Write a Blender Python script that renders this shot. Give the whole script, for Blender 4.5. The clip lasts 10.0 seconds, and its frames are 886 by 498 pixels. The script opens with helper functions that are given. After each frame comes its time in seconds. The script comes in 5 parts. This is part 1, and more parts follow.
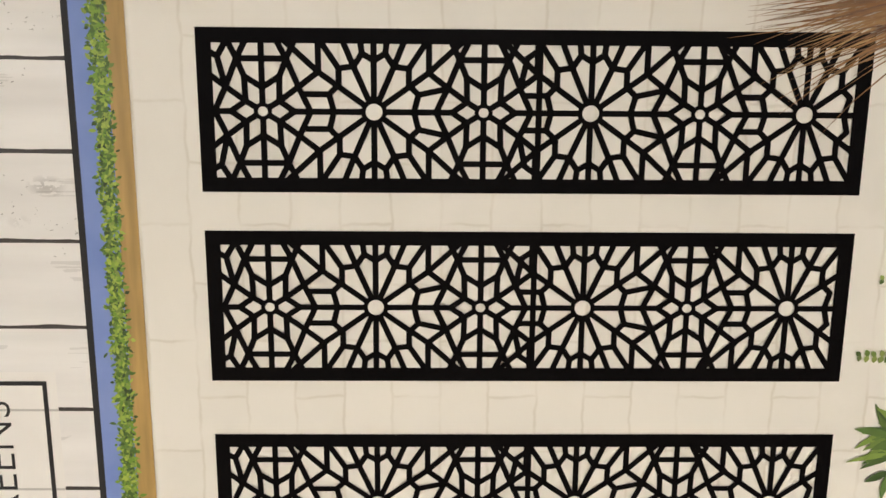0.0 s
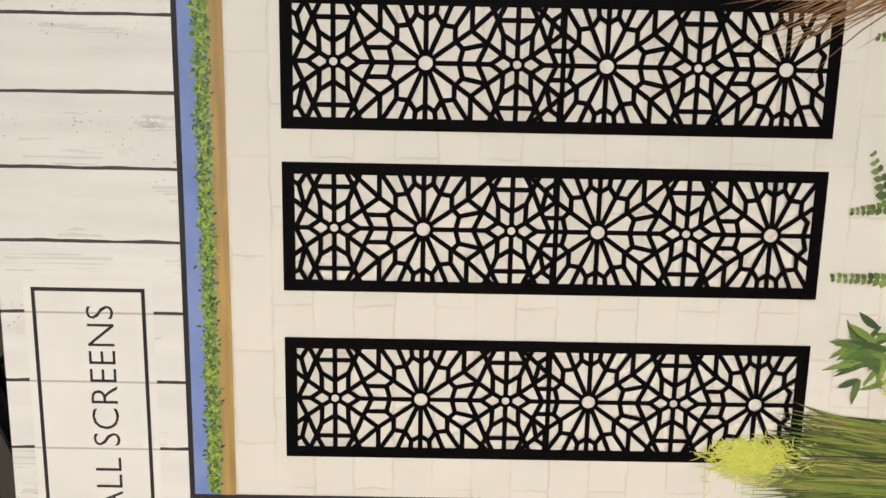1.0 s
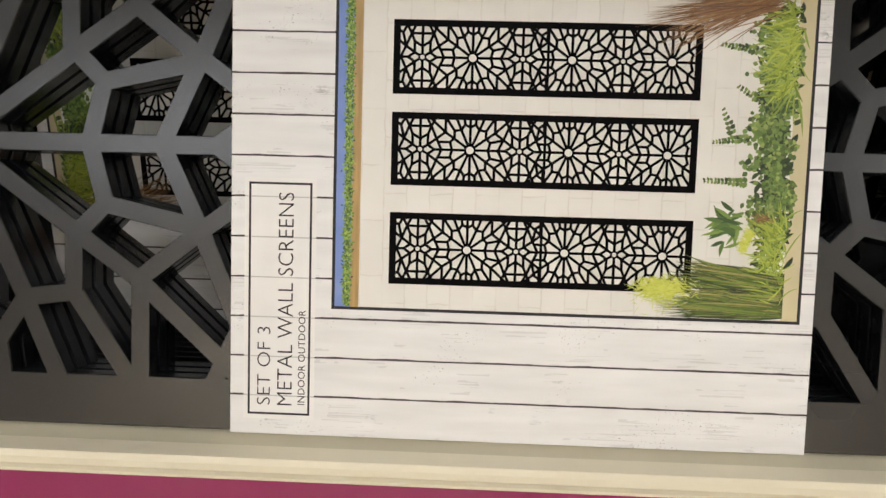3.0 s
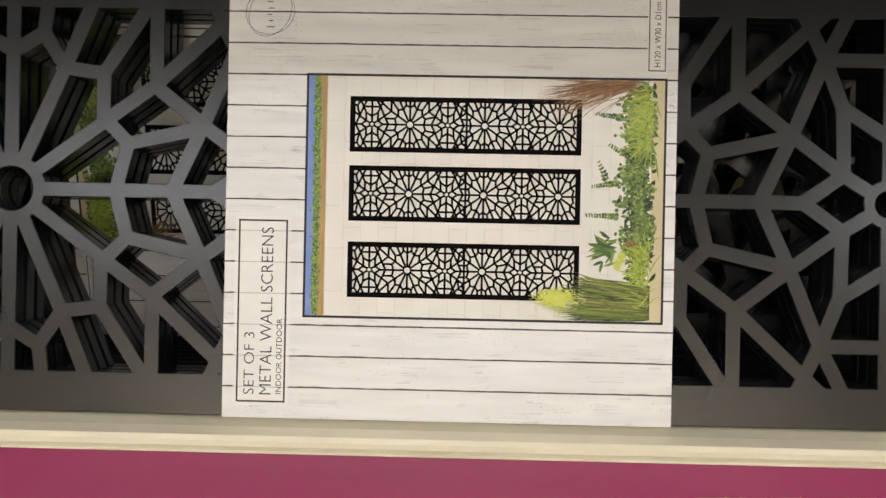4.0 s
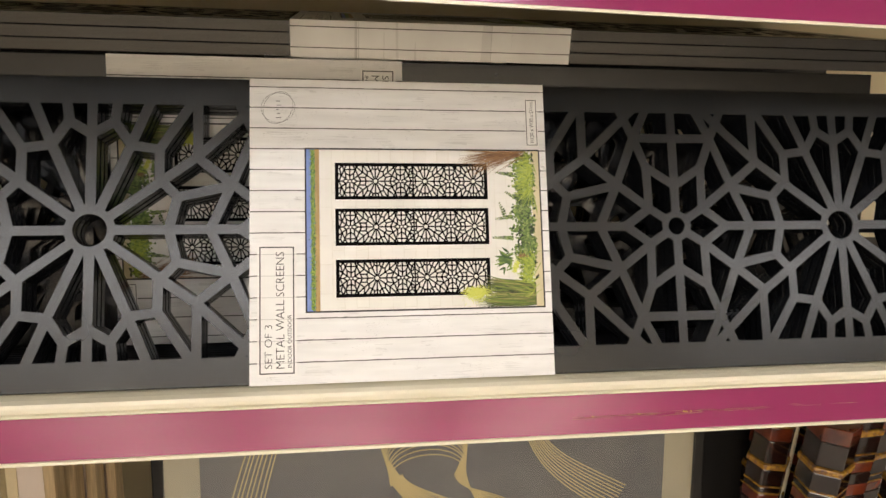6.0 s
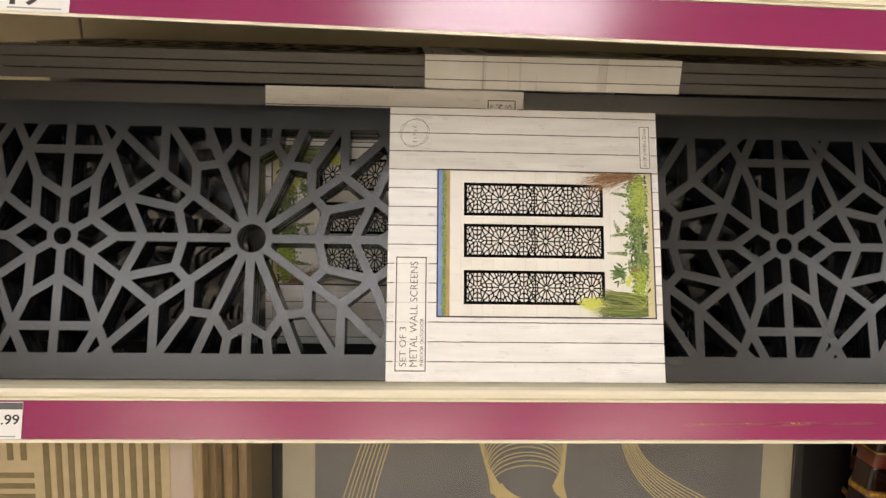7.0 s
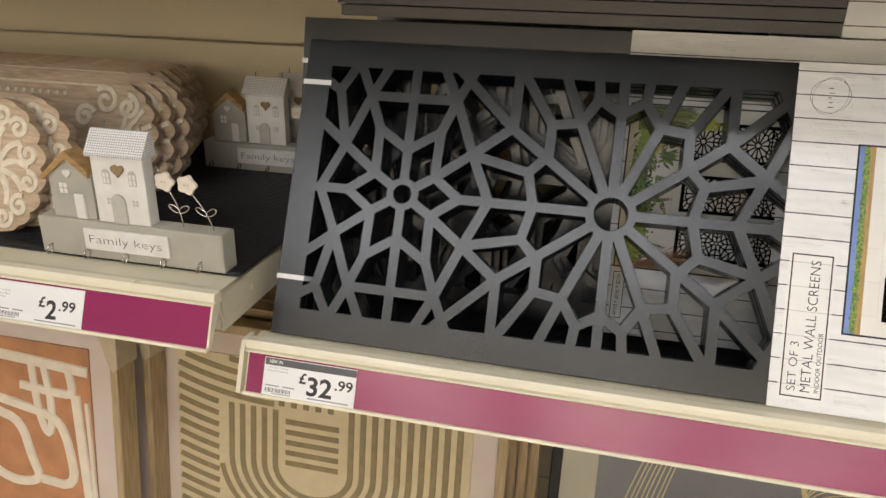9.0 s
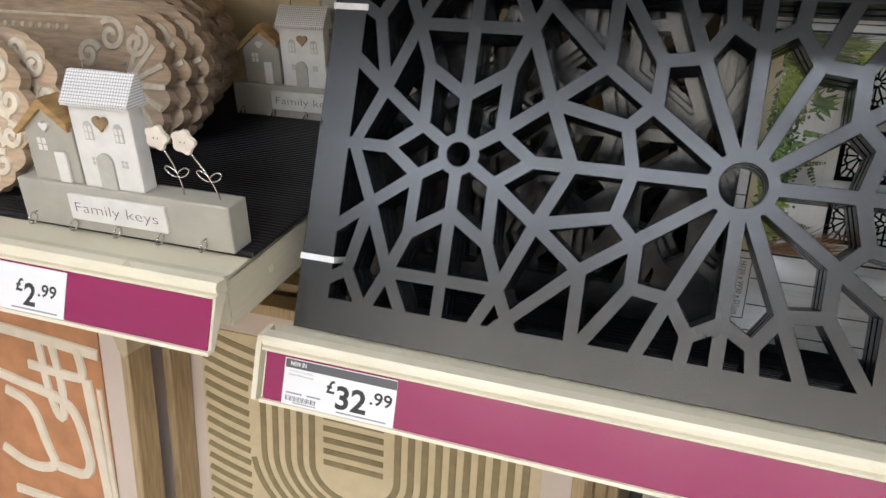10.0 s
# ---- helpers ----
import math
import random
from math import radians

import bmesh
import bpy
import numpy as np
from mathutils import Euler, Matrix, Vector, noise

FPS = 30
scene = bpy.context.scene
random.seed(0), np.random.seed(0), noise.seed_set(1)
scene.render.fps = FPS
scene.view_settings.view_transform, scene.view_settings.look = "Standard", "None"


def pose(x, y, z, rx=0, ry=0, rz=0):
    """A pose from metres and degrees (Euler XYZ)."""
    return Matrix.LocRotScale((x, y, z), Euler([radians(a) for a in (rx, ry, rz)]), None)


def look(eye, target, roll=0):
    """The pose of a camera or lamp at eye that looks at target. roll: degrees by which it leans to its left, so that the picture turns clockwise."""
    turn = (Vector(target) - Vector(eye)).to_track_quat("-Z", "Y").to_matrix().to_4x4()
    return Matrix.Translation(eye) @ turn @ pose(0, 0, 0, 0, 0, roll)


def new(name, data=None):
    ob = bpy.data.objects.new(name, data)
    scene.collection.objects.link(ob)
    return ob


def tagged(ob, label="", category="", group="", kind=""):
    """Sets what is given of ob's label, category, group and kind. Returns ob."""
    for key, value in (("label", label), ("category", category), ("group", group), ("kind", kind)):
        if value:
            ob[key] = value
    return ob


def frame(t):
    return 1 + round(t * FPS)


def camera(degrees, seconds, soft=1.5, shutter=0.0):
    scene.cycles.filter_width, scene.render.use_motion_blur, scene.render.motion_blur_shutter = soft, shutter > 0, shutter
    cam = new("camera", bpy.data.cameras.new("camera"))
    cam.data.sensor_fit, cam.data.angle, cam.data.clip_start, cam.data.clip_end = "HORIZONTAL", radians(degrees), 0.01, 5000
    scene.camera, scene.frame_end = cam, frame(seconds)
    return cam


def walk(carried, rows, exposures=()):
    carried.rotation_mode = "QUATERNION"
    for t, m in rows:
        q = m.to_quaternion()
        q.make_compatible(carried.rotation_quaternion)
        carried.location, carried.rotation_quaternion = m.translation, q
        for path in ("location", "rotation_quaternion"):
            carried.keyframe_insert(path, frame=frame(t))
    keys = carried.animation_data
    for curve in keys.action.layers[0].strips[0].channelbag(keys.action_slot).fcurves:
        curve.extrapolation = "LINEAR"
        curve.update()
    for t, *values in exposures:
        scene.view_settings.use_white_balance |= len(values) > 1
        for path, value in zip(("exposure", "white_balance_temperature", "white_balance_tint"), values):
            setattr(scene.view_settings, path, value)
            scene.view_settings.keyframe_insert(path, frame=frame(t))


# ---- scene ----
import collections

cam = camera(63.1, 10.0)
PATH = [
    (0, (-0.014, -0.067, 1.45), (0.017, 1.55, 0.273), 0.9),
    (0.5, (-0.019, -0.084, 1.451), (0.008, 1.535, 0.279), 1.1),
    (1, (-0.023, -0.106, 1.451), (-0.01, 1.525, 0.294), 1.3),
    (1.5, (-0.028, -0.137, 1.454), (-0.024, 1.509, 0.318), 1.5),
    (2, (-0.031, -0.179, 1.461), (-0.055, 1.486, 0.352), 1.2),
    (3.3, (-0.022, -0.306, 1.488), (-0.095, 1.439, 0.512), 0.6),
    (3.5, (-0.017, -0.325, 1.496), (-0.083, 1.433, 0.545), 0.6),
    (4, (0.004, -0.383, 1.515), (-0.028, 1.413, 0.637), 0.7),
    (4.5, (0.012, -0.439, 1.53), (0.102, 1.389, 0.724), 1.5),
    (5, (-0.002, -0.503, 1.541), (0.22, 1.342, 0.799), 2.3),
    (5.2, (-0.015, -0.529, 1.545), (0.25, 1.317, 0.822), 2.4),
    (6.3, (-0.095, -0.645, 1.561), (0.202, 1.225, 0.917), 2.3),
    (6.5, (-0.114, -0.659, 1.562), (0.148, 1.223, 0.937), 2.2),
    (7, (-0.129, -0.686, 1.56), (-0.03, 1.221, 0.966), 1.7),
    (7.5, (-0.172, -0.687, 1.562), (-0.209, 1.218, 0.954), 1.8),
    (8, (-0.236, -0.67, 1.565), (-0.426, 1.217, 0.93), 1.8),
    (8.5, (-0.275, -0.642, 1.558), (-0.602, 1.213, 0.884), 1.7),
    (9, (-0.3, -0.575, 1.55), (-0.73, 1.227, 0.797), 1.3),
    (9.5, (-0.324, -0.495, 1.529), (-0.833, 1.257, 0.71), 0.8),
    (10, (-0.336, -0.419, 1.514), (-0.931, 1.264, 0.611), -0.4),
]
walk(cam, [(t, look(eye, target, roll)) for t, eye, target, roll in PATH],
     exposures=[(0.0, -0.98, 6950, 12), (1.0, -0.88, 6700, 12), (3.5, -0.98, 6600, 12), (5.0, -0.82, 6900, 13), (6.5, -0.72, 6950, 14), (8.0, -0.90, 6950, 14), (9.0, -0.78, 6500, 12), (10.0, -0.46, 5850, 12)])

# ---- world and lights ----
world = bpy.data.worlds.new("world")
scene.world = world
world.use_nodes = True
world.node_tree.nodes["Background"].inputs[0].default_value = (1.0, 0.93, 0.82, 1)
world.node_tree.nodes["Background"].inputs[1].default_value = 0.05
scene.view_settings.exposure = 0.0

LEAN = 26.0          # the front pack leans back by this
SHELF_Z = 1.1825     # top of the mat on the middle shelf
LEFT_Z = 1.260       # top of the mat on the neighbouring shelf


# ---- materials ----
def mat_new(name, color=(0.5, 0.5, 0.5), rough=0.5, metal=0.0, coat=0.0, var=0.0, var_scale=20.0, bump=0.0, bump_scale=200.0,
            stretch=(1, 1, 1), alt=None, spec=0.5):
    m = bpy.data.materials.new(name)
    m.use_nodes = True
    nt = m.node_tree
    b = nt.nodes["Principled BSDF"]
    b.inputs["Base Color"].default_value = (*color, 1)
    b.inputs["Roughness"].default_value = rough
    b.inputs["Metallic"].default_value = metal
    b.inputs["Coat Weight"].default_value = coat
    b.inputs["Coat Roughness"].default_value = rough
    b.inputs["Specular IOR Level"].default_value = spec
    tc = nt.nodes.new("ShaderNodeTexCoord")
    mp = nt.nodes.new("ShaderNodeMapping")
    mp.inputs["Scale"].default_value = stretch
    nt.links.new(tc.outputs["Object"], mp.inputs[0])
    if var:
        n1 = nt.nodes.new("ShaderNodeTexNoise")
        n1.inputs["Scale"].default_value = var_scale
        n1.inputs["Detail"].default_value = 6
        nt.links.new(mp.outputs[0], n1.inputs["Vector"])
        mix = nt.nodes.new("ShaderNodeMix")
        mix.data_type = "RGBA"
        dark = alt or tuple(c * (1 - var) for c in color)
        mix.inputs[6].default_value = (*color, 1)
        mix.inputs[7].default_value = (*dark, 1)
        ramp = nt.nodes.new("ShaderNodeMapRange")
        ramp.inputs[1].default_value, ramp.inputs[2].default_value = 0.35, 0.68
        nt.links.new(n1.outputs[0], ramp.inputs[0])
        nt.links.new(ramp.outputs[0], mix.inputs[0])
        nt.links.new(mix.outputs[2], b.inputs["Base Color"])
        rr = nt.nodes.new("ShaderNodeMapRange")
        rr.inputs[3].default_value, rr.inputs[4].default_value = max(0.03, rough - 0.08), min(1, rough + 0.1)
        nt.links.new(n1.outputs[0], rr.inputs[0])
        nt.links.new(rr.outputs[0], b.inputs["Roughness"])
    if bump:
        n2 = nt.nodes.new("ShaderNodeTexNoise")
        n2.inputs["Scale"].default_value = bump_scale
        n2.inputs["Detail"].default_value = 3
        nt.links.new(mp.outputs[0], n2.inputs["Vector"])
        bm_ = nt.nodes.new("ShaderNodeBump")
        bm_.inputs["Strength"].default_value = bump
        bm_.inputs["Distance"].default_value = 0.0006
        nt.links.new(n2.outputs[0], bm_.inputs["Height"])
        nt.links.new(bm_.outputs[0], b.inputs["Normal"])
    return m


def mat_island(name, stops, rough=0.6, scale=0.0):
    """A print or paint whose loose pieces each take a colour of the ramp."""
    m = bpy.data.materials.new(name)
    m.use_nodes = True
    nt = m.node_tree
    b = nt.nodes["Principled BSDF"]
    b.inputs["Roughness"].default_value = rough
    g = nt.nodes.new("ShaderNodeNewGeometry")
    r = nt.nodes.new("ShaderNodeValToRGB")
    r.color_ramp.elements[0].color = (*stops[0], 1)
    r.color_ramp.elements[1].color = (*stops[-1], 1)
    for i, s in enumerate(stops[1:-1]):
        e = r.color_ramp.elements.new((i + 1) / (len(stops) - 1))
        e.color = (*s, 1)
    nt.links.new(g.outputs["Random Per Island"], r.inputs[0])
    nt.links.new(r.outputs[0], b.inputs["Base Color"])
    return m


def math_node(nt, op, a, b=None, c=None):
    n = nt.nodes.new("ShaderNodeMath")
    n.operation = op
    for i, v in enumerate((a, b, c)):
        if v is None:
            continue
        if isinstance(v, (int, float)):
            n.inputs[i].default_value = v
        else:
            nt.links.new(v, n.inputs[i])
    return n.outputs[0]


def mat_planks():
    """Printed white-washed boards with dark joints, grain and knots."""
    m = bpy.data.materials.new("printed_whitewashed_planks")
    m.use_nodes = True
    nt = m.node_tree
    b = nt.nodes["Principled BSDF"]
    b.inputs["Roughness"].default_value = 0.42
    tc = nt.nodes.new("ShaderNodeTexCoord")
    sep = nt.nodes.new("ShaderNodeSeparateXYZ")
    nt.links.new(tc.outputs["Object"], sep.inputs[0])

    def noise(scale, sx, sz, detail=5, dist=0.0):
        mp = nt.nodes.new("ShaderNodeMapping")
        mp.inputs["Scale"].default_value = (sx, 1, sz)
        nt.links.new(tc.outputs["Object"], mp.inputs[0])
        n = nt.nodes.new("ShaderNodeTexNoise")
        n.inputs["Scale"].default_value = scale
        n.inputs["Detail"].default_value = detail
        n.inputs["Distortion"].default_value = dist
        nt.links.new(mp.outputs[0], n.inputs["Vector"])
        return n.outputs[0]

    wob = math_node(nt, "MULTIPLY", math_node(nt, "SUBTRACT", noise(1, 60, 3), 0.5), 0.0006)
    v = math_node(nt, "ADD", sep.outputs[2], wob)
    f = math_node(nt, "FRACT", math_node(nt, "DIVIDE", math_node(nt, "SUBTRACT", v, 0.0197), 0.02095))
    width = math_node(nt, "MULTIPLY_ADD", noise(1, 90, 40), 0.060, 0.016)
    joint = math_node(nt, "MULTIPLY", math_node(nt, "LESS_THAN", f, width), math_node(nt, "GREATER_THAN", sep.outputs[2], 0.004))
    side = math_node(nt, "MULTIPLY", math_node(nt, "GREATER_THAN", sep.outputs[1], 0.001), math_node(nt, "LESS_THAN", sep.outputs[1], 0.0355))
    f2 = math_node(nt, "FRACT", math_node(nt, "DIVIDE", math_node(nt, "ADD", sep.outputs[1], 0.0155), 0.02095))
    joint = math_node(nt, "ADD", math_node(nt, "MULTIPLY", joint, math_node(nt, "SUBTRACT", 1.0, side)),
                      math_node(nt, "MULTIPLY", math_node(nt, "LESS_THAN", f2, width), side))
    grain = noise(1, 26, 900, 6, 0.4)
    grain_band = math_node(nt, "MULTIPLY", math_node(nt, "GREATER_THAN", noise(1, 30, 60, 3), 0.56), math_node(nt, "GREATER_THAN", grain, 0.56))
    speck = math_node(nt, "MULTIPLY", math_node(nt, "GREATER_THAN", noise(1, 700, 1100, 2), 0.66), math_node(nt, "GREATER_THAN", noise(1, 22, 40, 2), 0.57))
    vo = nt.nodes.new("ShaderNodeTexVoronoi")
    mp = nt.nodes.new("ShaderNodeMapping")
    mp.inputs["Scale"].default_value = (22, 1, 38)
    nt.links.new(tc.outputs["Object"], mp.inputs[0])
    nt.links.new(mp.outputs[0], vo.inputs["Vector"])
    vo.inputs["Scale"].default_value = 1.0
    knot = nt.nodes.new("ShaderNodeMapRange")
    knot.inputs[1].default_value, knot.inputs[2].default_value = 0.12, 0.04
    nt.links.new(vo.outputs["Distance"], knot.inputs[0])
    knot_n = math_node(nt, "MULTIPLY", knot.outputs[0], math_node(nt, "GREATER_THAN", noise(1, 300, 500, 3), 0.5))
    soft = nt.nodes.new("ShaderNodeMapRange")
    soft.inputs[1].default_value, soft.inputs[2].default_value = 0.35, 0.75
    nt.links.new(noise(1, 14, 120, 4), soft.inputs[0])
    wear = math_node(nt, "ADD", math_node(nt, "MULTIPLY", soft.outputs[0], 0.20),
                     math_node(nt, "ADD", math_node(nt, "MULTIPLY", grain_band, 0.20), math_node(nt, "MULTIPLY", speck, 0.6)))
    wear = math_node(nt, "ADD", wear, math_node(nt, "MULTIPLY", knot_n, 0.55))
    mix = nt.nodes.new("ShaderNodeMix")
    mix.data_type = "RGBA"
    mix.inputs[6].default_value = (0.83, 0.825, 0.82, 1)
    mix.inputs[7].default_value = (0.27, 0.26, 0.26, 1)
    mix.clamp_factor = True
    nt.links.new(wear, mix.inputs[0])
    mix2 = nt.nodes.new("ShaderNodeMix")
    mix2.data_type = "RGBA"
    mix2.inputs[7].default_value = (0.035, 0.03, 0.03, 1)
    nt.links.new(mix.outputs[2], mix2.inputs[6])
    nt.links.new(joint, mix2.inputs[0])
    nt.links.new(mix2.outputs[2], b.inputs["Base Color"])
    return m


def mat_brick_print():
    """Printed cream-painted brick wall, its courses standing upright in the turned photo."""
    m = bpy.data.materials.new("printed_painted_brick")
    m.use_nodes = True
    nt = m.node_tree
    b = nt.nodes["Principled BSDF"]
    b.inputs["Roughness"].default_value = 0.42
    tc = nt.nodes.new("ShaderNodeTexCoord")
    sep = nt.nodes.new("ShaderNodeSeparateXYZ")
    nt.links.new(tc.outputs["Object"], sep.inputs[0])
    com = nt.nodes.new("ShaderNodeCombineXYZ")
    nz = nt.nodes.new("ShaderNodeTexNoise")
    nz.inputs["Scale"].default_value = 160
    nt.links.new(tc.outputs["Object"], nz.inputs["Vector"])
    w = math_node(nt, "MULTIPLY", math_node(nt, "SUBTRACT", nz.outputs[0], 0.5), 0.002)
    nt.links.new(math_node(nt, "ADD", sep.outputs[2], w), com.inputs[0])
    nt.links.new(math_node(nt, "ADD", sep.outputs[0], w), com.inputs[1])
    br = nt.nodes.new("ShaderNodeTexBrick")
    br.inputs["Scale"].default_value = 1.0
    br.inputs["Brick Width"].default_value = 0.0285
    br.inputs["Row Height"].default_value = 0.0118
    br.inputs["Mortar Size"].default_value = 0.0006
    br.inputs["Mortar Smooth"].default_value = 1.0
    br.inputs["Color1"].default_value = (0.79, 0.77, 0.72, 1)
    br.inputs["Color2"].default_value = (0.75, 0.73, 0.68, 1)
    br.inputs["Mortar"].default_value = (0.67, 0.64, 0.575, 1)
    nt.links.new(com.outputs[0], br.inputs["Vector"])
    n2 = nt.nodes.new("ShaderNodeTexNoise")
    n2.inputs["Scale"].default_value = 60
    n2.inputs["Detail"].default_value = 6
    nt.links.new(tc.outputs["Object"], n2.inputs["Vector"])
    fade = nt.nodes.new("ShaderNodeMapRange")
    fade.inputs[1].default_value, fade.inputs[2].default_value = 0.42, 0.62
    nt.links.new(n2.outputs[0], fade.inputs[0])
    mix = nt.nodes.new("ShaderNodeMix")
    mix.data_type = "RGBA"
    mix.inputs[7].default_value = (0.79, 0.77, 0.72, 1)
    nt.links.new(math_node(nt, "MULTIPLY", fade.outputs[0], 0.85), mix.inputs[0])
    nt.links.new(br.outputs[0], mix.inputs[6])
    nt.links.new(mix.outputs[2], b.inputs["Base Color"])
    return m


M_SCREEN = mat_new("charcoal_powder_coat", (0.011, 0.0122, 0.0148), 0.23, var=0.15, var_scale=9, bump=0.10, bump_scale=1800, spec=0.72)
M_PLANK = mat_planks()
M_BRICK = mat_brick_print()
M_INK = mat_new("printed_black", (0.0035, 0.003, 0.0035), 0.45, var=0.2, var_scale=40, spec=0.03)
M_INKGREY = mat_new("printed_dark_grey", (0.035, 0.035, 0.037), 0.42, spec=0.1)
M_PAPER = mat_new("printed_white_panel", (0.84, 0.83, 0.81), 0.42, var=0.05, var_scale=40)
M_FAINT = mat_new("printed_faint_joint", (0.52, 0.51, 0.50), 0.42)
M_LEAFSHADE = mat_island("printed_leaf_shade", [(0.008, 0.02, 0.004), (0.02, 0.045, 0.008), (0.04, 0.07, 0.012)], 0.42)
M_SKY = mat_new("printed_blue_sky", (0.13, 0.22, 0.56), 0.42, var=0.5, var_scale=30, alt=(0.25, 0.34, 0.66))
M_RAIL = mat_new("printed_tan_timber", (0.50, 0.32, 0.105), 0.42, var=0.35, var_scale=60, stretch=(6, 1, 0.6))
M_SAND = mat_new("printed_pale_paving", (0.66, 0.58, 0.36), 0.42, var=0.12, var_scale=40)
M_LEAF = mat_island("printed_leaves", [(0.02, 0.05, 0.008), (0.07, 0.16, 0.018), (0.16, 0.31, 0.03), (0.36, 0.48, 0.07), (0.04, 0.11, 0.03)], 0.42)
M_GRASS = mat_island("printed_grass", [(0.012, 0.024, 0.004), (0.09, 0.15, 0.014), (0.26, 0.34, 0.05), (0.03, 0.06, 0.008), (0.40, 0.35, 0.11), (0.015, 0.03, 0.005), (0.15, 0.24, 0.02)], 0.42)
M_BROWNGRASS = mat_island("printed_russet_grass", [(0.16, 0.07, 0.02), (0.34, 0.17, 0.06), (0.10, 0.04, 0.02), (0.44, 0.28, 0.12)], 0.42)
M_PLUME = mat_island("printed_lime_plume", [(0.56, 0.60, 0.06), (0.68, 0.70, 0.16), (0.44, 0.52, 0.04)], 0.42)
M_EUCALYPT = mat_island("printed_round_leaves", [(0.03, 0.06, 0.012), (0.11, 0.19, 0.04), (0.21, 0.31, 0.07), (0.05, 0.10, 0.02), (0.34, 0.43, 0.11), (0.02, 0.045, 0.01), (0.16, 0.26, 0.04)], 0.42)
M_OLEANDER = mat_island("printed_dark_leaves", [(0.025, 0.065, 0.012), (0.08, 0.16, 0.03), (0.22, 0.33, 0.06), (0.05, 0.11, 0.02)], 0.42)
M_SEDGE = mat_island("printed_lime_sedge", [(0.10, 0.17, 0.015), (0.30, 0.38, 0.035), (0.44, 0.50, 0.07), (0.20, 0.29, 0.025), (0.36, 0.45, 0.12)], 0.42)
M_CREAM = mat_new("cream_painted_steel", (0.66, 0.61, 0.46), 0.38, var=0.07, var_scale=12, bump=0.05, bump_scale=400)
M_CREAMPLASTIC = mat_new("ivory_plastic", (0.80, 0.74, 0.58), 0.3, var=0.05, var_scale=20)
M_MAGENTA = mat_new("magenta_strip", (0.29, 0.019, 0.105), 0.19, coat=0.2, var=0.12, var_scale=5, stretch=(0.5, 1, 6))
M_MAT = mat_new("black_ribbed_rubber", (0.012, 0.012, 0.015), 0.36, var=0.3, var_scale=30, spec=0.6)
M_WALL = mat_new("cream_back_panel", (0.80, 0.70, 0.49), 0.5, var=0.06, var_scale=4, bump=0.05, bump_scale=300)
M_FLOOR = mat_new("pale_vinyl_floor", (0.56, 0.53, 0.47), 0.35, var=0.2, var_scale=3)
M_CEIL = mat_new("white_ceiling_tile", (0.78, 0.77, 0.74), 0.8, var=0.06, var_scale=3)
M_STORE = mat_new("pale_store_wall", (0.52, 0.48, 0.43), 0.7, var=0.1, var_scale=2)
M_STRAP = mat_new("white_elastic", (0.80, 0.80, 0.80), 0.6, var=0.1, var_scale=300)
M_LABEL = mat_new("label_paper", (0.83, 0.83, 0.83), 0.4)
M_LABELGREY = mat_new("label_grey_band", (0.10, 0.10, 0.11), 0.4)
M_TEXT = mat_new("label_ink", (0.03, 0.03, 0.035), 0.4)
M_TEXTSOFT = mat_new("label_fine_ink", (0.33, 0.33, 0.34), 0.4)


# ---- helpers for building ----
def empty(name, m, label="", category="", group="", kind=""):
    ob = new(name)
    ob.matrix_world = m
    return tagged(ob, label, category, group, kind)


def part(name, bm, material, parent=None, label="", m=None, smooth=False):
    if isinstance(bm, bpy.types.Mesh):
        me = bm
    else:
        me = bpy.data.meshes.new(name)
        bm.to_mesh(me)
        bm.free()
        if smooth:
            me.shade_smooth()
    if material and not me.materials:
        me.materials.append(material)
    ob = new(name, me)
    if parent:
        ob.parent = parent
    if m is not None:
        ob.matrix_basis = m
    if label:
        ob["label"] = label
    return ob


def box(x0, x1, y0, y1, z0, z1, bevel=0.0, bm=None, seg=2):
    own = bmesh.new()
    bmesh.ops.create_cube(own, size=1)
    for v in own.verts:
        v.co = Vector(((x0 + x1) / 2 + v.co.x * (x1 - x0), (y0 + y1) / 2 + v.co.y * (y1 - y0), (z0 + z1) / 2 + v.co.z * (z1 - z0)))
    if bevel:
        bmesh.ops.bevel(own, geom=own.edges[:], offset=bevel, segments=seg, affect="EDGES", profile=0.5)
    return own


def prism(points, y0, y1, bevel=0.0):
    """A flat outline in x and z, given a depth in y."""
    bm = bmesh.new()
    f = bm.faces.new([bm.verts.new((x, y0, z)) for x, z in points])
    r = bmesh.ops.extrude_face_region(bm, geom=[f])
    for v in r["geom"]:
        if isinstance(v, bmesh.types.BMVert):
            v.co.y = y1
    bmesh.ops.recalc_face_normals(bm, faces=bm.faces[:])
    if bevel:
        bmesh.ops.bevel(bm, geom=[e for e in bm.edges if e.is_manifold], offset=bevel, segments=2, affect="EDGES", profile=0.5)
    return bm


def profile(points, x0, x1):
    """An outline in y and z drawn out along x."""
    bm = bmesh.new()
    f = bm.faces.new([bm.verts.new((x0, y, z)) for y, z in points])
    r = bmesh.ops.extrude_face_region(bm, geom=[f])
    for v in r["geom"]:
        if isinstance(v, bmesh.types.BMVert):
            v.co.x = x1
    bmesh.ops.recalc_face_normals(bm, faces=bm.faces[:])
    return bm


def rect(x0, x1, z0, z1, y=0.0):
    """A printed flat patch that faces the front (-y)."""
    bm = bmesh.new()
    bm.faces.new([bm.verts.new(p) for p in ((x0, y, z0), (x1, y, z0), (x1, y, z1), (x0, y, z1))])
    return bm


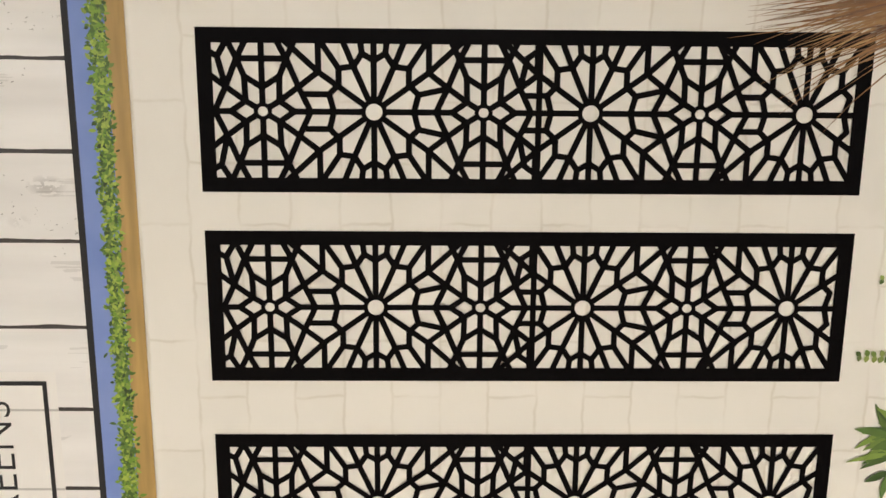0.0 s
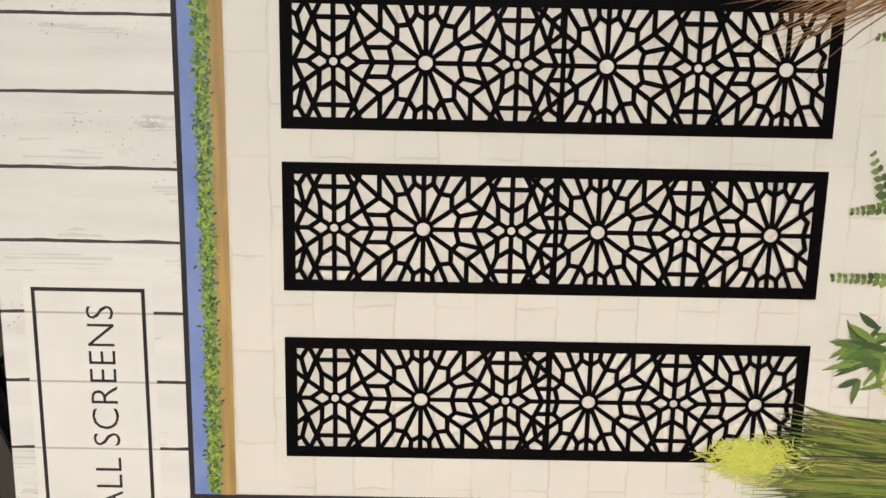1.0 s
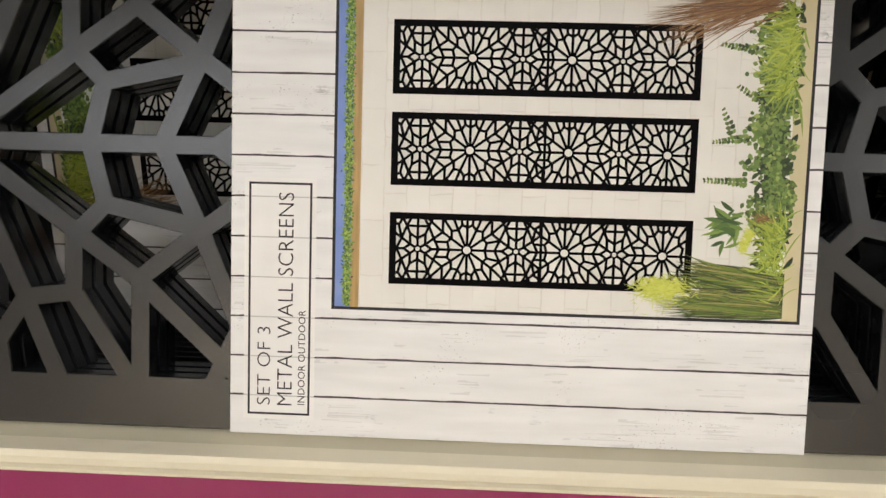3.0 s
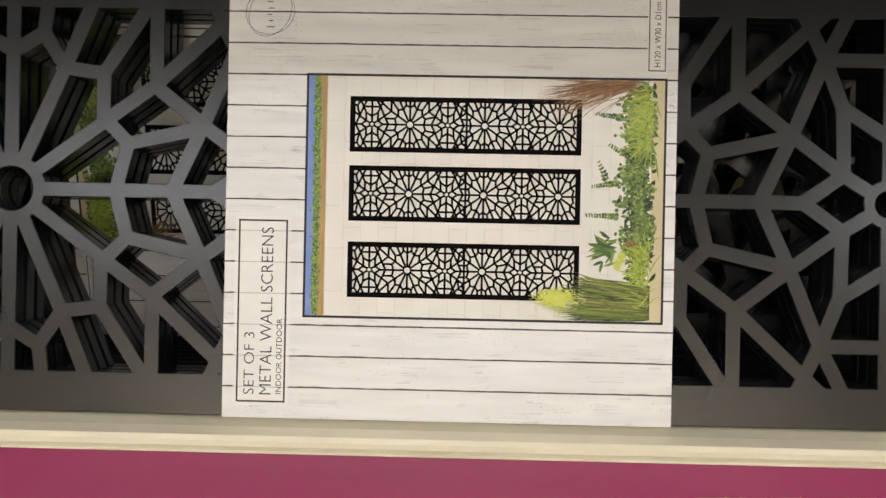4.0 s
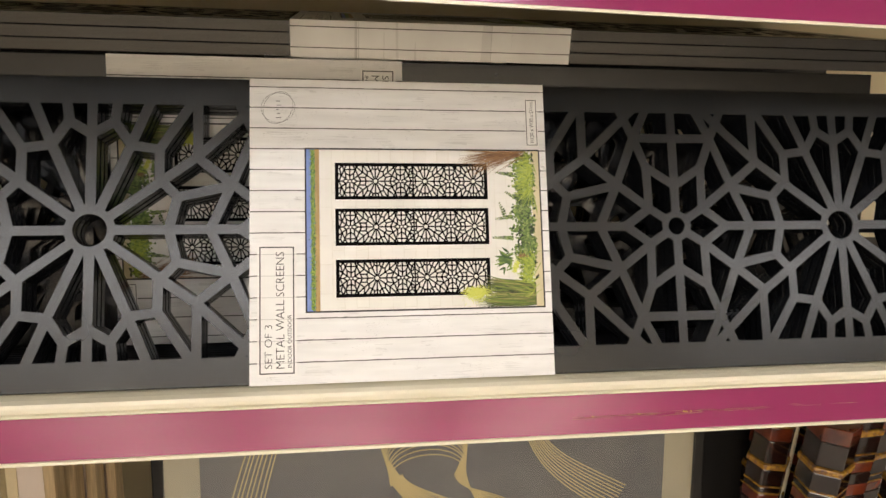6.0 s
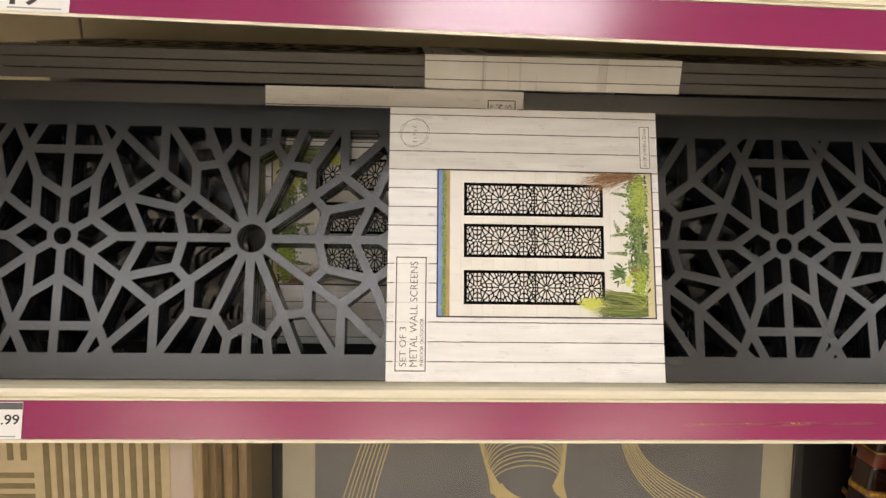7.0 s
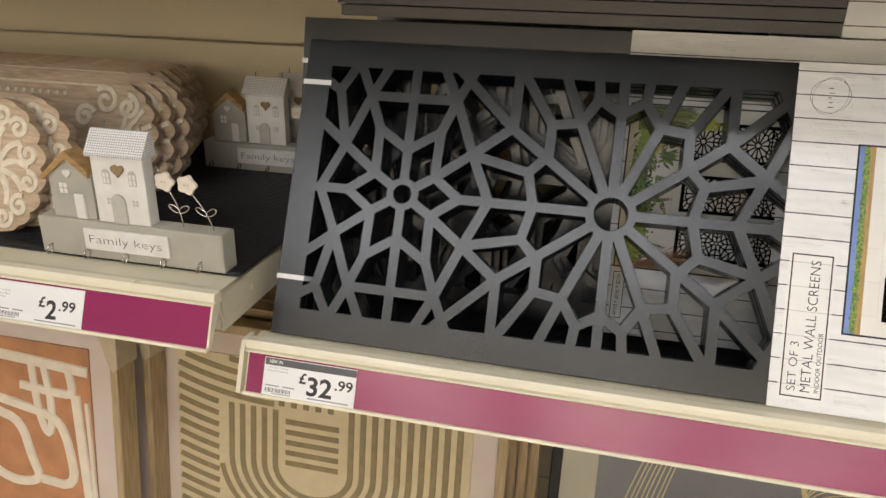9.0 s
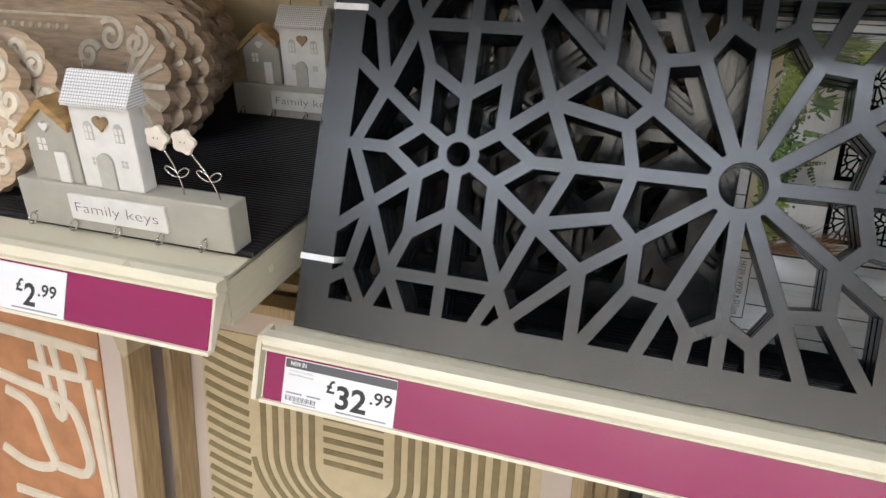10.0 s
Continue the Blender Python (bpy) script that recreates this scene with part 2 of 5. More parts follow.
def outline(x0, x1, z0, z1, w, y=0.0):
    bm = bmesh.new()
    o = [bm.verts.new(p) for p in ((x0, y, z0), (x1, y, z0), (x1, y, z1), (x0, y, z1))]
    i = [bm.verts.new(p) for p in ((x0 + w, y, z0 + w), (x1 - w, y, z0 + w), (x1 - w, y, z1 - w), (x0 + w, y, z1 - w))]
    for k in range(4):
        bm.faces.new((o[k], o[(k + 1) % 4], i[(k + 1) % 4], i[k]))
    return bm


def tube(points, r, sides=8, closed=False):
    """A round wire along points."""
    bm = bmesh.new()
    pts = [Vector(p) for p in points]
    rings = []
    n = len(pts)
    for i, p in enumerate(pts):
        a = pts[i - 1] if (i or closed) else p
        b = pts[(i + 1) % n] if (i < n - 1 or closed) else p
        d = (b - a).normalized()
        s = d.orthogonal().normalized() if not rings else (last - d * last.dot(d)).normalized()
        last = s
        t = d.cross(s)
        rings.append([bm.verts.new(p + (s * math.cos(k * math.tau / sides) + t * math.sin(k * math.tau / sides)) * r) for k in range(sides)])
    for i in range(n if closed else n - 1):
        A, B = rings[i], rings[(i + 1) % n]
        for k in range(sides):
            bm.faces.new((A[k], A[(k + 1) % sides], B[(k + 1) % sides], B[k]))
    if not closed:
        bm.faces.new(rings[0][::-1])
        bm.faces.new(rings[-1])
    return bm


def letters(text, height, length=None, bold=0.0):
    """Text as a flat mesh in x and z that faces -y, its capitals that high; stretched to a length if one is given."""
    cu = bpy.data.curves.new("letters", "FONT")
    cu.body = text
    cu.size = height / 0.70
    cu.offset = bold
    cu.resolution_u = 3
    ob = new("letters", cu)
    me = bpy.data.meshes.new_from_object(ob.evaluated_get(bpy.context.evaluated_depsgraph_get()))
    bpy.data.objects.remove(ob)
    bpy.data.curves.remove(cu)
    xs = [v.co.x for v in me.vertices]
    k = length / (max(xs) - min(xs)) if length else 1
    me.transform(Matrix(((k, 0, 0, -min(xs) * k), (0, 0, 1, 0), (0, 1, 0, 0), (0, 0, 0, 1))))
    return me


# ---- pierced pattern of the screens ----
from mathutils.geometry import delaunay_2d_cdt

SCREEN_W, SCREEN_H = 1.2, 0.3
PX, PZ = 0.1965 / 171, 0.122 / 104
SMALL = [((0, 0), (26, 16)), ((26, 16), (49, 0)), ((26, 16), (27, 54)), ((0, 37), (27, 54)), ((27, 54), (38, 81)),
         ((0, 81), (38, 81)), ((38, 81), (56, 38)), ((26, 16), (56, 38)), ((56, 38), (86, 61)), ((56, 38), (74, 0)),
         ((49, 0), (88, 0)), ((38, 81), (25, 106)), ((38, 81), (50, 106))]
BIG = [((0, 0), (85, 61)), ((85, 61), (135, 107)), ((85, 61), (85, 106)), ((54, 42), (54, 67)), ((54, 67), (31, 70)),
       ((54, 67), (80, 106)), ((0, 0), (31, 70)), ((31, 70), (46, 106)), ((31, 70), (18, 90)), ((18, 90), (20, 106)),
       ((18, 90), (0, 79)), ((54, 42), (69, 27)), ((69, 27), (62, 0)), ((0, 0), (88, 0))]


def pattern(bar, small_at, big_at, tilted):
    """The pierced sheet as triangles in x and z: bars, rosette rings and rim in one flat union.
    small_at, big_at: the rosettes' places along it; tilted: whether the short bars before a big rosette slope."""
    loops, holes = [], []

    def quad(a, b, w):
        (ax, az), (bx, bz) = a, b
        if ax > bx:
            ax, az, bx, bz = bx, bz, ax, az
        for lim in (0.004, SCREEN_W - 0.004):
            if ax < lim < bx:
                t = (lim - ax) / (bx - ax)
                if lim < 0.5:
                    ax, az = lim, az + (bz - az) * t
                else:
                    bx, bz = lim, az + (bz - az) * t
        if bx < 0.005 or ax > SCREEN_W - 0.005:
            return
        d = Vector((bx - ax, bz - az)).normalized()
        n = Vector((-d.y, d.x)) * w / 2
        a, b = Vector((ax, az)) - d * w * 0.22, Vector((bx, bz)) + d * w * 0.22
        loops.append([a - n, b - n, b + n, a + n])

    def disc(c, r, k, store):
        store.append([Vector((c[0] + r * math.cos(i * math.tau / k), c[1] + r * math.sin(i * math.tau / k))) for i in range(k)])

    def at(cx, p, sx, sz):
        return (cx + sx * p[0] * PX, SCREEN_H / 2 + sz * p[1] * PZ)

    for k in range(3):
        s, b = small_at[k], big_at[k]
        for sz in (1, -1):
            for sx in (1, -1):
                for p, q in SMALL:
                    quad(at(s, p, sx, sz), at(s, q, sx, sz), bar)
                for p, q in BIG:
                    quad(at(b, p, sx, sz), at(b, q, sx, sz), bar)
            quad(at(s, (0, 0), 1, sz), at(s, (0, 106), 1, sz), bar)
            quad(at(b, (0, 0), 1, sz), at(b, (0, 106), 1, sz), bar)
            quad(at(b, (69, 27), -1, sz), at(b, (115, 37) if tilted else (105, 27), -1, sz), bar)
            if k < 2:
                quad(at(b, (69, 27), 1, sz), at(b, (115, 37), 1, sz), bar)
            if k == 1:
                quad(at(s, (86, 0), 1, sz), at(s, (86, 106), 1, sz), bar)
                quad(at(s, (56, 38), 1, sz), at(s, (66, 84), 1, sz), bar)
                quad(at(s, (66, 84), 1, sz), at(s, (86, 98), 1, sz), bar)
            if k == 0:
                quad(at(s, (56, 38), -1, sz), at(s, (67, 84), -1, sz), bar)
                quad(at(s, (67, 84), -1, sz), at(s, (54, 106), -1, sz), bar)
                quad(at(s, (67, 84), -1, sz), at(s, (84, 94), -1, sz), bar)
        disc((s, SCREEN_H / 2), 0.0165, 20, loops)
        disc((b, SCREEN_H / 2), 0.0235, 28, loops)
        disc((s, SCREEN_H / 2), 0.0088, 20, holes)
        disc((b, SCREEN_H / 2), 0.0150, 28, holes)
    r = 0.0275
    for x0, x1, z0, z1 in ((0, SCREEN_W, 0, r), (0, SCREEN_W, SCREEN_H - r, SCREEN_H), (0, r, 0, SCREEN_H), (SCREEN_W - r, SCREEN_W, 0, SCREEN_H)):
        loops.append([Vector((x0, z0)), Vector((x1, z0)), Vector((x1, z1)), Vector((x0, z1))])
    pts, faces = [], []
    for l in loops + holes:
        faces.append(list(range(len(pts), len(pts) + len(l))))
        pts += l
    out, _, tris, _, _, of = delaunay_2d_cdt(pts, [], faces, 1, 1e-6)
    n = len(loops)
    return out, [t for t, o in zip(tris, of) if o and max(o) < n]


def screen_mesh(depth, fold, worn):
    """A pierced screen with solid bars, worn front edges and a folded rim."""
    out, tris = pattern(0.0100, (0.117, 0.510, 0.903), (0.3155, 0.7045, 1.0945), True)
    me = bpy.data.meshes.new("pierced_screen")
    k = len(out)
    edge = set()
    for t in tris:
        for i in range(len(t)):
            edge.add((t[i], t[(i + 1) % len(t)]))
    rim = [e for e in edge if (e[1], e[0]) not in edge]
    inward = collections.defaultdict(list)
    for i, j in rim:
        d = (out[j] - out[i]).normalized()
        for v in (i, j):
            inward[v].append(Vector((-d.y, d.x)))
    x0 = SCREEN_W / 2
    front = []
    for i, p in enumerate(out):
        n = inward.get(i)
        if n:
            m = sum(n, Vector((0, 0)))
            if m.length > 0.3:
                p = p + m.normalized() * worn
        front.append((p.x - x0, 0, p.y))
    verts = front + [(p.x - x0, worn, p.y) for p in out] + [(p.x - x0, depth, p.y) for p in out]
    faces = [tuple(t) for t in tris] + [tuple(i + 2 * k for i in reversed(t)) for t in tris]
    for i, j in rim:
        faces += [(j, i, i + k, j + k), (j + k, i + k, i + 2 * k, j + 2 * k)]
    w, e = 0.0022, 0.0001
    for x0_, x1_, z0, z1 in ((e, SCREEN_W - e, e, w), (e, SCREEN_W - e, SCREEN_H - w, SCREEN_H - e), (e, w, w, SCREEN_H - w), (SCREEN_W - w, SCREEN_W - e, w, SCREEN_H - w)):
        n = len(verts)
        verts += [(x - x0, y, z) for y in (depth - 0.0003, fold) for x, z in ((x0_, z0), (x1_, z0), (x1_, z1), (x0_, z1))]
        faces += [(n, n + 1, n + 2, n + 3), (n + 7, n + 6, n + 5, n + 4)] + [(n + i, n + 4 + i, n + 4 + (i + 1) % 4, n + (i + 1) % 4) for i in range(4)]
    me.from_pydata(verts, [], faces)
    me.update()
    me.materials.append(M_SCREEN)
    return me


def print_mesh():
    out, tris = pattern(0.0112, (0.114, 0.507, 0.896), (0.3115, 0.699, 1.085), False)
    me = bpy.data.meshes.new("printed_screen")
    s = 0.1545 / SCREEN_W
    me.from_pydata([(p.x * s, 0, p.y * 0.0371 / SCREEN_H) for p in out], [], [tuple(t) for t in tris])
    me.update()
    me.materials.append(M_INK)
    return me


ME_SCREEN = screen_mesh(0.0088, 0.0114, 0.0006)
ME_PRINT = print_mesh()

# ---- building shell ----
tagged(part("floor", box(-4, 4, -15, 1.2, -0.1, 0), M_FLOOR), "pale vinyl shop floor", "floor", kind="structure")
tagged(part("ceiling", box(-4, 4, -15, 1.2, 3.2, 3.3), M_CEIL), "white tiled shop ceiling", "ceiling", kind="structure")
tagged(part("wall_north", box(-4, 4, 1.2, 1.3, -0.1, 3.3), M_STORE), "pale painted shop wall", "wall", kind="structure")
tagged(part("wall_south", box(-4, 4, -15.1, -15, -0.1, 3.3), M_STORE), "pale painted shop wall", "wall", kind="structure")
tagged(part("wall_west", box(-4.1, -4, -15.1, 1.3, -0.1, 3.3), M_STORE), "pale painted shop wall", "wall", kind="structure")
tagged(part("wall_east", box(4, 4.1, -15.1, 1.3, -0.1, 3.3), M_STORE), "pale painted shop wall", "wall", kind="structure")

M_TUBE = bpy.data.materials.new("lit_diffuser")
M_TUBE.use_nodes = True
_b = M_TUBE.node_tree.nodes["Principled BSDF"]
_b.inputs["Emission Color"].default_value = (1.0, 0.945, 0.86, 1)
_b.inputs["Emission Strength"].default_value = 4.5


M_TUBECOOL = M_TUBE.copy()
M_TUBECOOL.name = "lit_diffuser_cool"
_b = M_TUBECOOL.node_tree.nodes["Principled BSDF"]
_b.inputs["Emission Color"].default_value = (0.91, 0.955, 1.0, 1)
_b.inputs["Emission Strength"].default_value = 14.0


M_TUBEBRIGHT = M_TUBE.copy()
M_TUBEBRIGHT.name = "lit_diffuser_bright"
_b = M_TUBEBRIGHT.node_tree.nodes["Principled BSDF"]
_b.inputs["Emission Color"].default_value = (0.94, 0.97, 1.0, 1)
_b.inputs["Emission Strength"].default_value = 50.0


# warm glow of the added far rows, tinted to warm the shaded parts
M_FARFILL = M_TUBE.copy()
M_FARFILL.name = "far_fill_diffuser"
_b = M_FARFILL.node_tree.nodes["Principled BSDF"]
_b.inputs["Emission Color"].default_value = (1.0, 0.90, 0.74, 1)
_b.inputs["Emission Strength"].default_value = 15.0


def ceiling_light(x, y, w, d, tube=M_TUBE):
    e = empty("ceiling_light", pose(x, y, 3.2), "lit white fluorescent panel placed unseen in the shop ceiling", "light", "ceiling lights")
    part("frame", box(-w / 2 - 0.03, w / 2 + 0.03, -d / 2 - 0.03, d / 2 + 0.03, -0.03, 0), M_CREAMPLASTIC, e)
    part("diffuser", box(-w / 2, w / 2, -d / 2, d / 2, -0.04, -0.031), tube, e, "glowing diffuser")


for x, y, w, d in ((-1.9, -0.75, 1.2, 0.45), (0.42, -0.75, 1.2, 0.45), (2.7, -0.75, 1.2, 0.45)):
    ceiling_light(x, y, w, d)
ceiling_light(0.22, -1.46, 0.80, 0.26, M_TUBEBRIGHT)
for x, y, w, d in ((-1.75, -3.05, 1.3, 0.8), (-0.35, -3.05, 1.2, 0.8), (2.9, -3.1, 1.2, 0.8)):
    ceiling_light(x, y, w, d, M_TUBECOOL)
# unseen rows added as low fill for the back panel and rear packs
for y in (-7.4, -9.0, -10.6, -12.2, -13.8):
    for x in (-2.6, 0.0, 2.6):
        ceiling_light(x, y, 1.6, 1.0, M_FARFILL)


# ---- shelves ----
def ribbed_mat(x0, x1, y0, y1, z, label):
    bm = bmesh.new()
    n = int((y1 - y0) / 0.0050)
    step = (y1 - y0) / n
    rows = []
    for i in range(n):
        for f, h in ((0.0, z - 0.0031), (0.46, z - 0.0031), (0.58, z), (0.88, z)):
            y = y0 + step * (i + f)
            rows.append((bm.verts.new((x0, y, h)), bm.verts.new((x1, y, h))))
    rows.append((bm.verts.new((x0, y1, z - 0.0031)), bm.verts.new((x1, y1, z - 0.0031))))
    for a, b in zip(rows, rows[1:]):
        bm.faces.new((a[0], a[1], b[1], b[0]))
    lo = [bm.verts.new(p) for p in ((x0, y0, z - 0.0034), (x1, y0, z - 0.0034), (x1, y1, z - 0.0034), (x0, y1, z - 0.0034))]
    bm.faces.new((lo[0], lo[1], rows[0][1], rows[0][0]))
    bm.faces.new((lo[2], lo[3], rows[-1][0], rows[-1][1]))
    bm.faces.new([lo[1], lo[2]] + [r[1] for r in reversed(rows)])
    bm.faces.new([lo[3], lo[0]] + [r[0] for r in rows])
    bm.faces.new(lo[::-1])
    return tagged(part("shelf_mat", bm, M_MAT), label, "shelf mat")


def hung(z, tilt):
    """The pose of a shelf at height z that hangs a little out of level."""
    return Matrix.Translation((0, 0, z)) @ pose(0, 0, 0, 0, tilt, 0) @ Matrix.Translation((0, 0, -z))


def shelf(x0, x1, front, back, z, label, cap_left=False, cap_right=False, sunk=0.0, tilt=0.0):
    """A steel shelf, its tray top at z, with a ticket rail that leans on its front edge."""
    e = empty("shelf", hung(z, tilt), label, "shelf", "shop shelves")
    d = z - sunk
    tray = profile([(front + 0.012, z), (front + 0.013 + 0.7 * sunk, z), (front + 0.020 + 1.2 * sunk, d), (back, d), (back, d - 0.03), (back - 0.004, d - 0.03), (back - 0.004, d - 0.004),
                    (front + 0.016, d - 0.004), (front + 0.016, d - 0.038), (front + 0.012, d - 0.038)], x0, x1)
    part("tray", tray, M_CREAM, e)
    for xs, xe in ((x0, x0 + 0.003), (x1 - 0.003, x1)):
        part("side_flange", prism([(0, 0), (1, 0), (1, 1), (0, 1)], 0, 1), M_CREAM, e,
             m=Matrix.Translation((xs, front + 0.018, d - 0.0425)) @ Matrix.Diagonal((xe - xs, back - front - 0.02, 0.040, 1)))
    part("slot", prism([(0.0035 * math.cos(i * 0.785), 0.0035 * math.sin(i * 0.785)) for i in range(8)], -0.0002, 0.0002), M_CREAMPLASTIC, e,
         m=Matrix.Translation((x1 + 0.0001, front + 0.075, d - 0.022)) @ pose(0, 0, 0, 0, 0, 90))
    lip = profile([(front + 0.0118, z + 0.001), (front + 0.002, z + 0.002), (front, z - 0.001), (front - 0.0008, z - 0.0050), (front + 0.0012, z - 0.0056),
                   (front + 0.0012, z - 0.0066), (front - 0.0022, z - 0.0072), (front - 0.0022, z - 0.0092), (front + 0.0118, z - 0.0092)], x0 - 0.004, x1 + 0.004)
    part("front_lip", lip, M_CREAMPLASTIC, e)
    hold = profile([(front + 0.010, z - 0.0096), (front + 0.0006, z - 0.0096), (front - 0.0145, z - 0.0450), (front - 0.0180, z - 0.0450),
                    (front - 0.0190, z - 0.0474), (front - 0.011, z - 0.0480), (front + 0.0118, z - 0.013)], x0 - 0.002, x1 + 0.002)
    part("ticket_rail", hold, M_CREAMPLASTIC, e)
    strip = profile([(front - 0.0002, z - 0.0100), (front - 0.0014, z - 0.0100), (front - 0.0162, z - 0.0447), (front - 0.0150, z - 0.0447)],
                    x0 + 0.0, x1)
    part("colour_strip", strip, M_MAGENTA, e, "glossy magenta insert")
    for on, xa, xb in ((cap_left, x0 - 0.009, x0 - 0.0045), (cap_right, x1 + 0.0045, x1 + 0.009)):
        if on:
            part("end_cap", profile([(front + 0.02, z + 0.001), (front + 0.002, z + 0.001), (front - 0.003, z - 0.008), (front - 0.019, z - 0.046),
                                     (front - 0.012, z - 0.048), (front + 0.02, z - 0.02)], xa, xb), M_CREAMPLASTIC, e)
    return e


def on_strip(x, front, z, up):
    """The pose of a ticket on the rail of a shelf: x to the right, z up the leaning strip, from its foot."""
    foot = Vector((x, front - 0.0162, z - 0.0447))
    return Matrix.Translation(foot + Vector((0, -0.0004, 0))) @ pose(0, 0, 0, -math.degrees(math.atan2(0.0148, 0.0347)), 0, 0)


BACK = 0.47
UPPER_TILT = 0.95     # the upper shelf hangs lower on one side
shelf(-0.624, 0.98, -0.020, BACK, 1.1970, "cream steel shop shelf with a magenta ticket rail", cap_left=True, sunk=0.0172)
ribbed_mat(-0.621, 0.98, 0.020, BACK - 0.01, SHELF_Z + 0.0008, "black ribbed rubber mat on the shelf")
shelf(-1.95, -0.639, -0.055, BACK, LEFT_Z + 0.001, "cream steel shop shelf with a magenta ticket rail", sunk=0.002)
ribbed_mat(-1.95, -0.637, -0.006, BACK - 0.01, LEFT_Z + 0.0024, "black ribbed rubber mat on the shelf")
shelf(-0.624, 0.98, -0.012, BACK, 1.598, "cream steel shop shelf with a magenta ticket rail", cap_left=True, tilt=UPPER_TILT)
shelf(-1.95, -0.632, -0.012, BACK, 1.609, "cream steel shop shelf with a magenta ticket rail", cap_right=True)
for x0, x1 in ((-1.95, -0.632), (-0.615, 0.98)):
    shelf(x0, x1, 0.0, BACK, 0.47, "cream steel bottom shelf behind the pictures")
for z0, z1 in ((0.2, 0.7), (0.702, 1.05), (1.052, 1.418), (1.421, 2.2)):
    for x0, x1 in ((-1.95, -0.625), (-0.622, 1.0)):
        tagged(part("wall_bay", box(x0, x1, BACK, BACK + 0.02, z0, z1, 0.0015), M_WALL), "cream steel back panel of the shop bay", "wall panel", kind="structure")


# ---- screen packs ----
def blade(bm, x, z, length, width, ang, bend, y):
    """A printed grass blade or leaf, as one loose flat piece."""
    n = 5
    left, right = [], []
    px, pz, a = x, z, ang
    for i in range(n + 1):
        t = i / n
        w = width * math.sin(math.pi * min(0.97, 0.12 + 0.86 * t)) / 2
        dx, dz = math.cos(a), math.sin(a)
        left.append((px - dz * w, pz + dx * w))
        right.append((px + dz * w, pz - dx * w))
        px += dx * length / n
        pz += dz * length / n
        a += bend / n
    ring = [p for p in left + right[::-1]]
    f = bm.faces.new([bm.verts.new((min(max(p[0], -0.0950), 0.1415), y, min(max(p[1], 0.0690), 0.2290))) for p in ring])
    return f


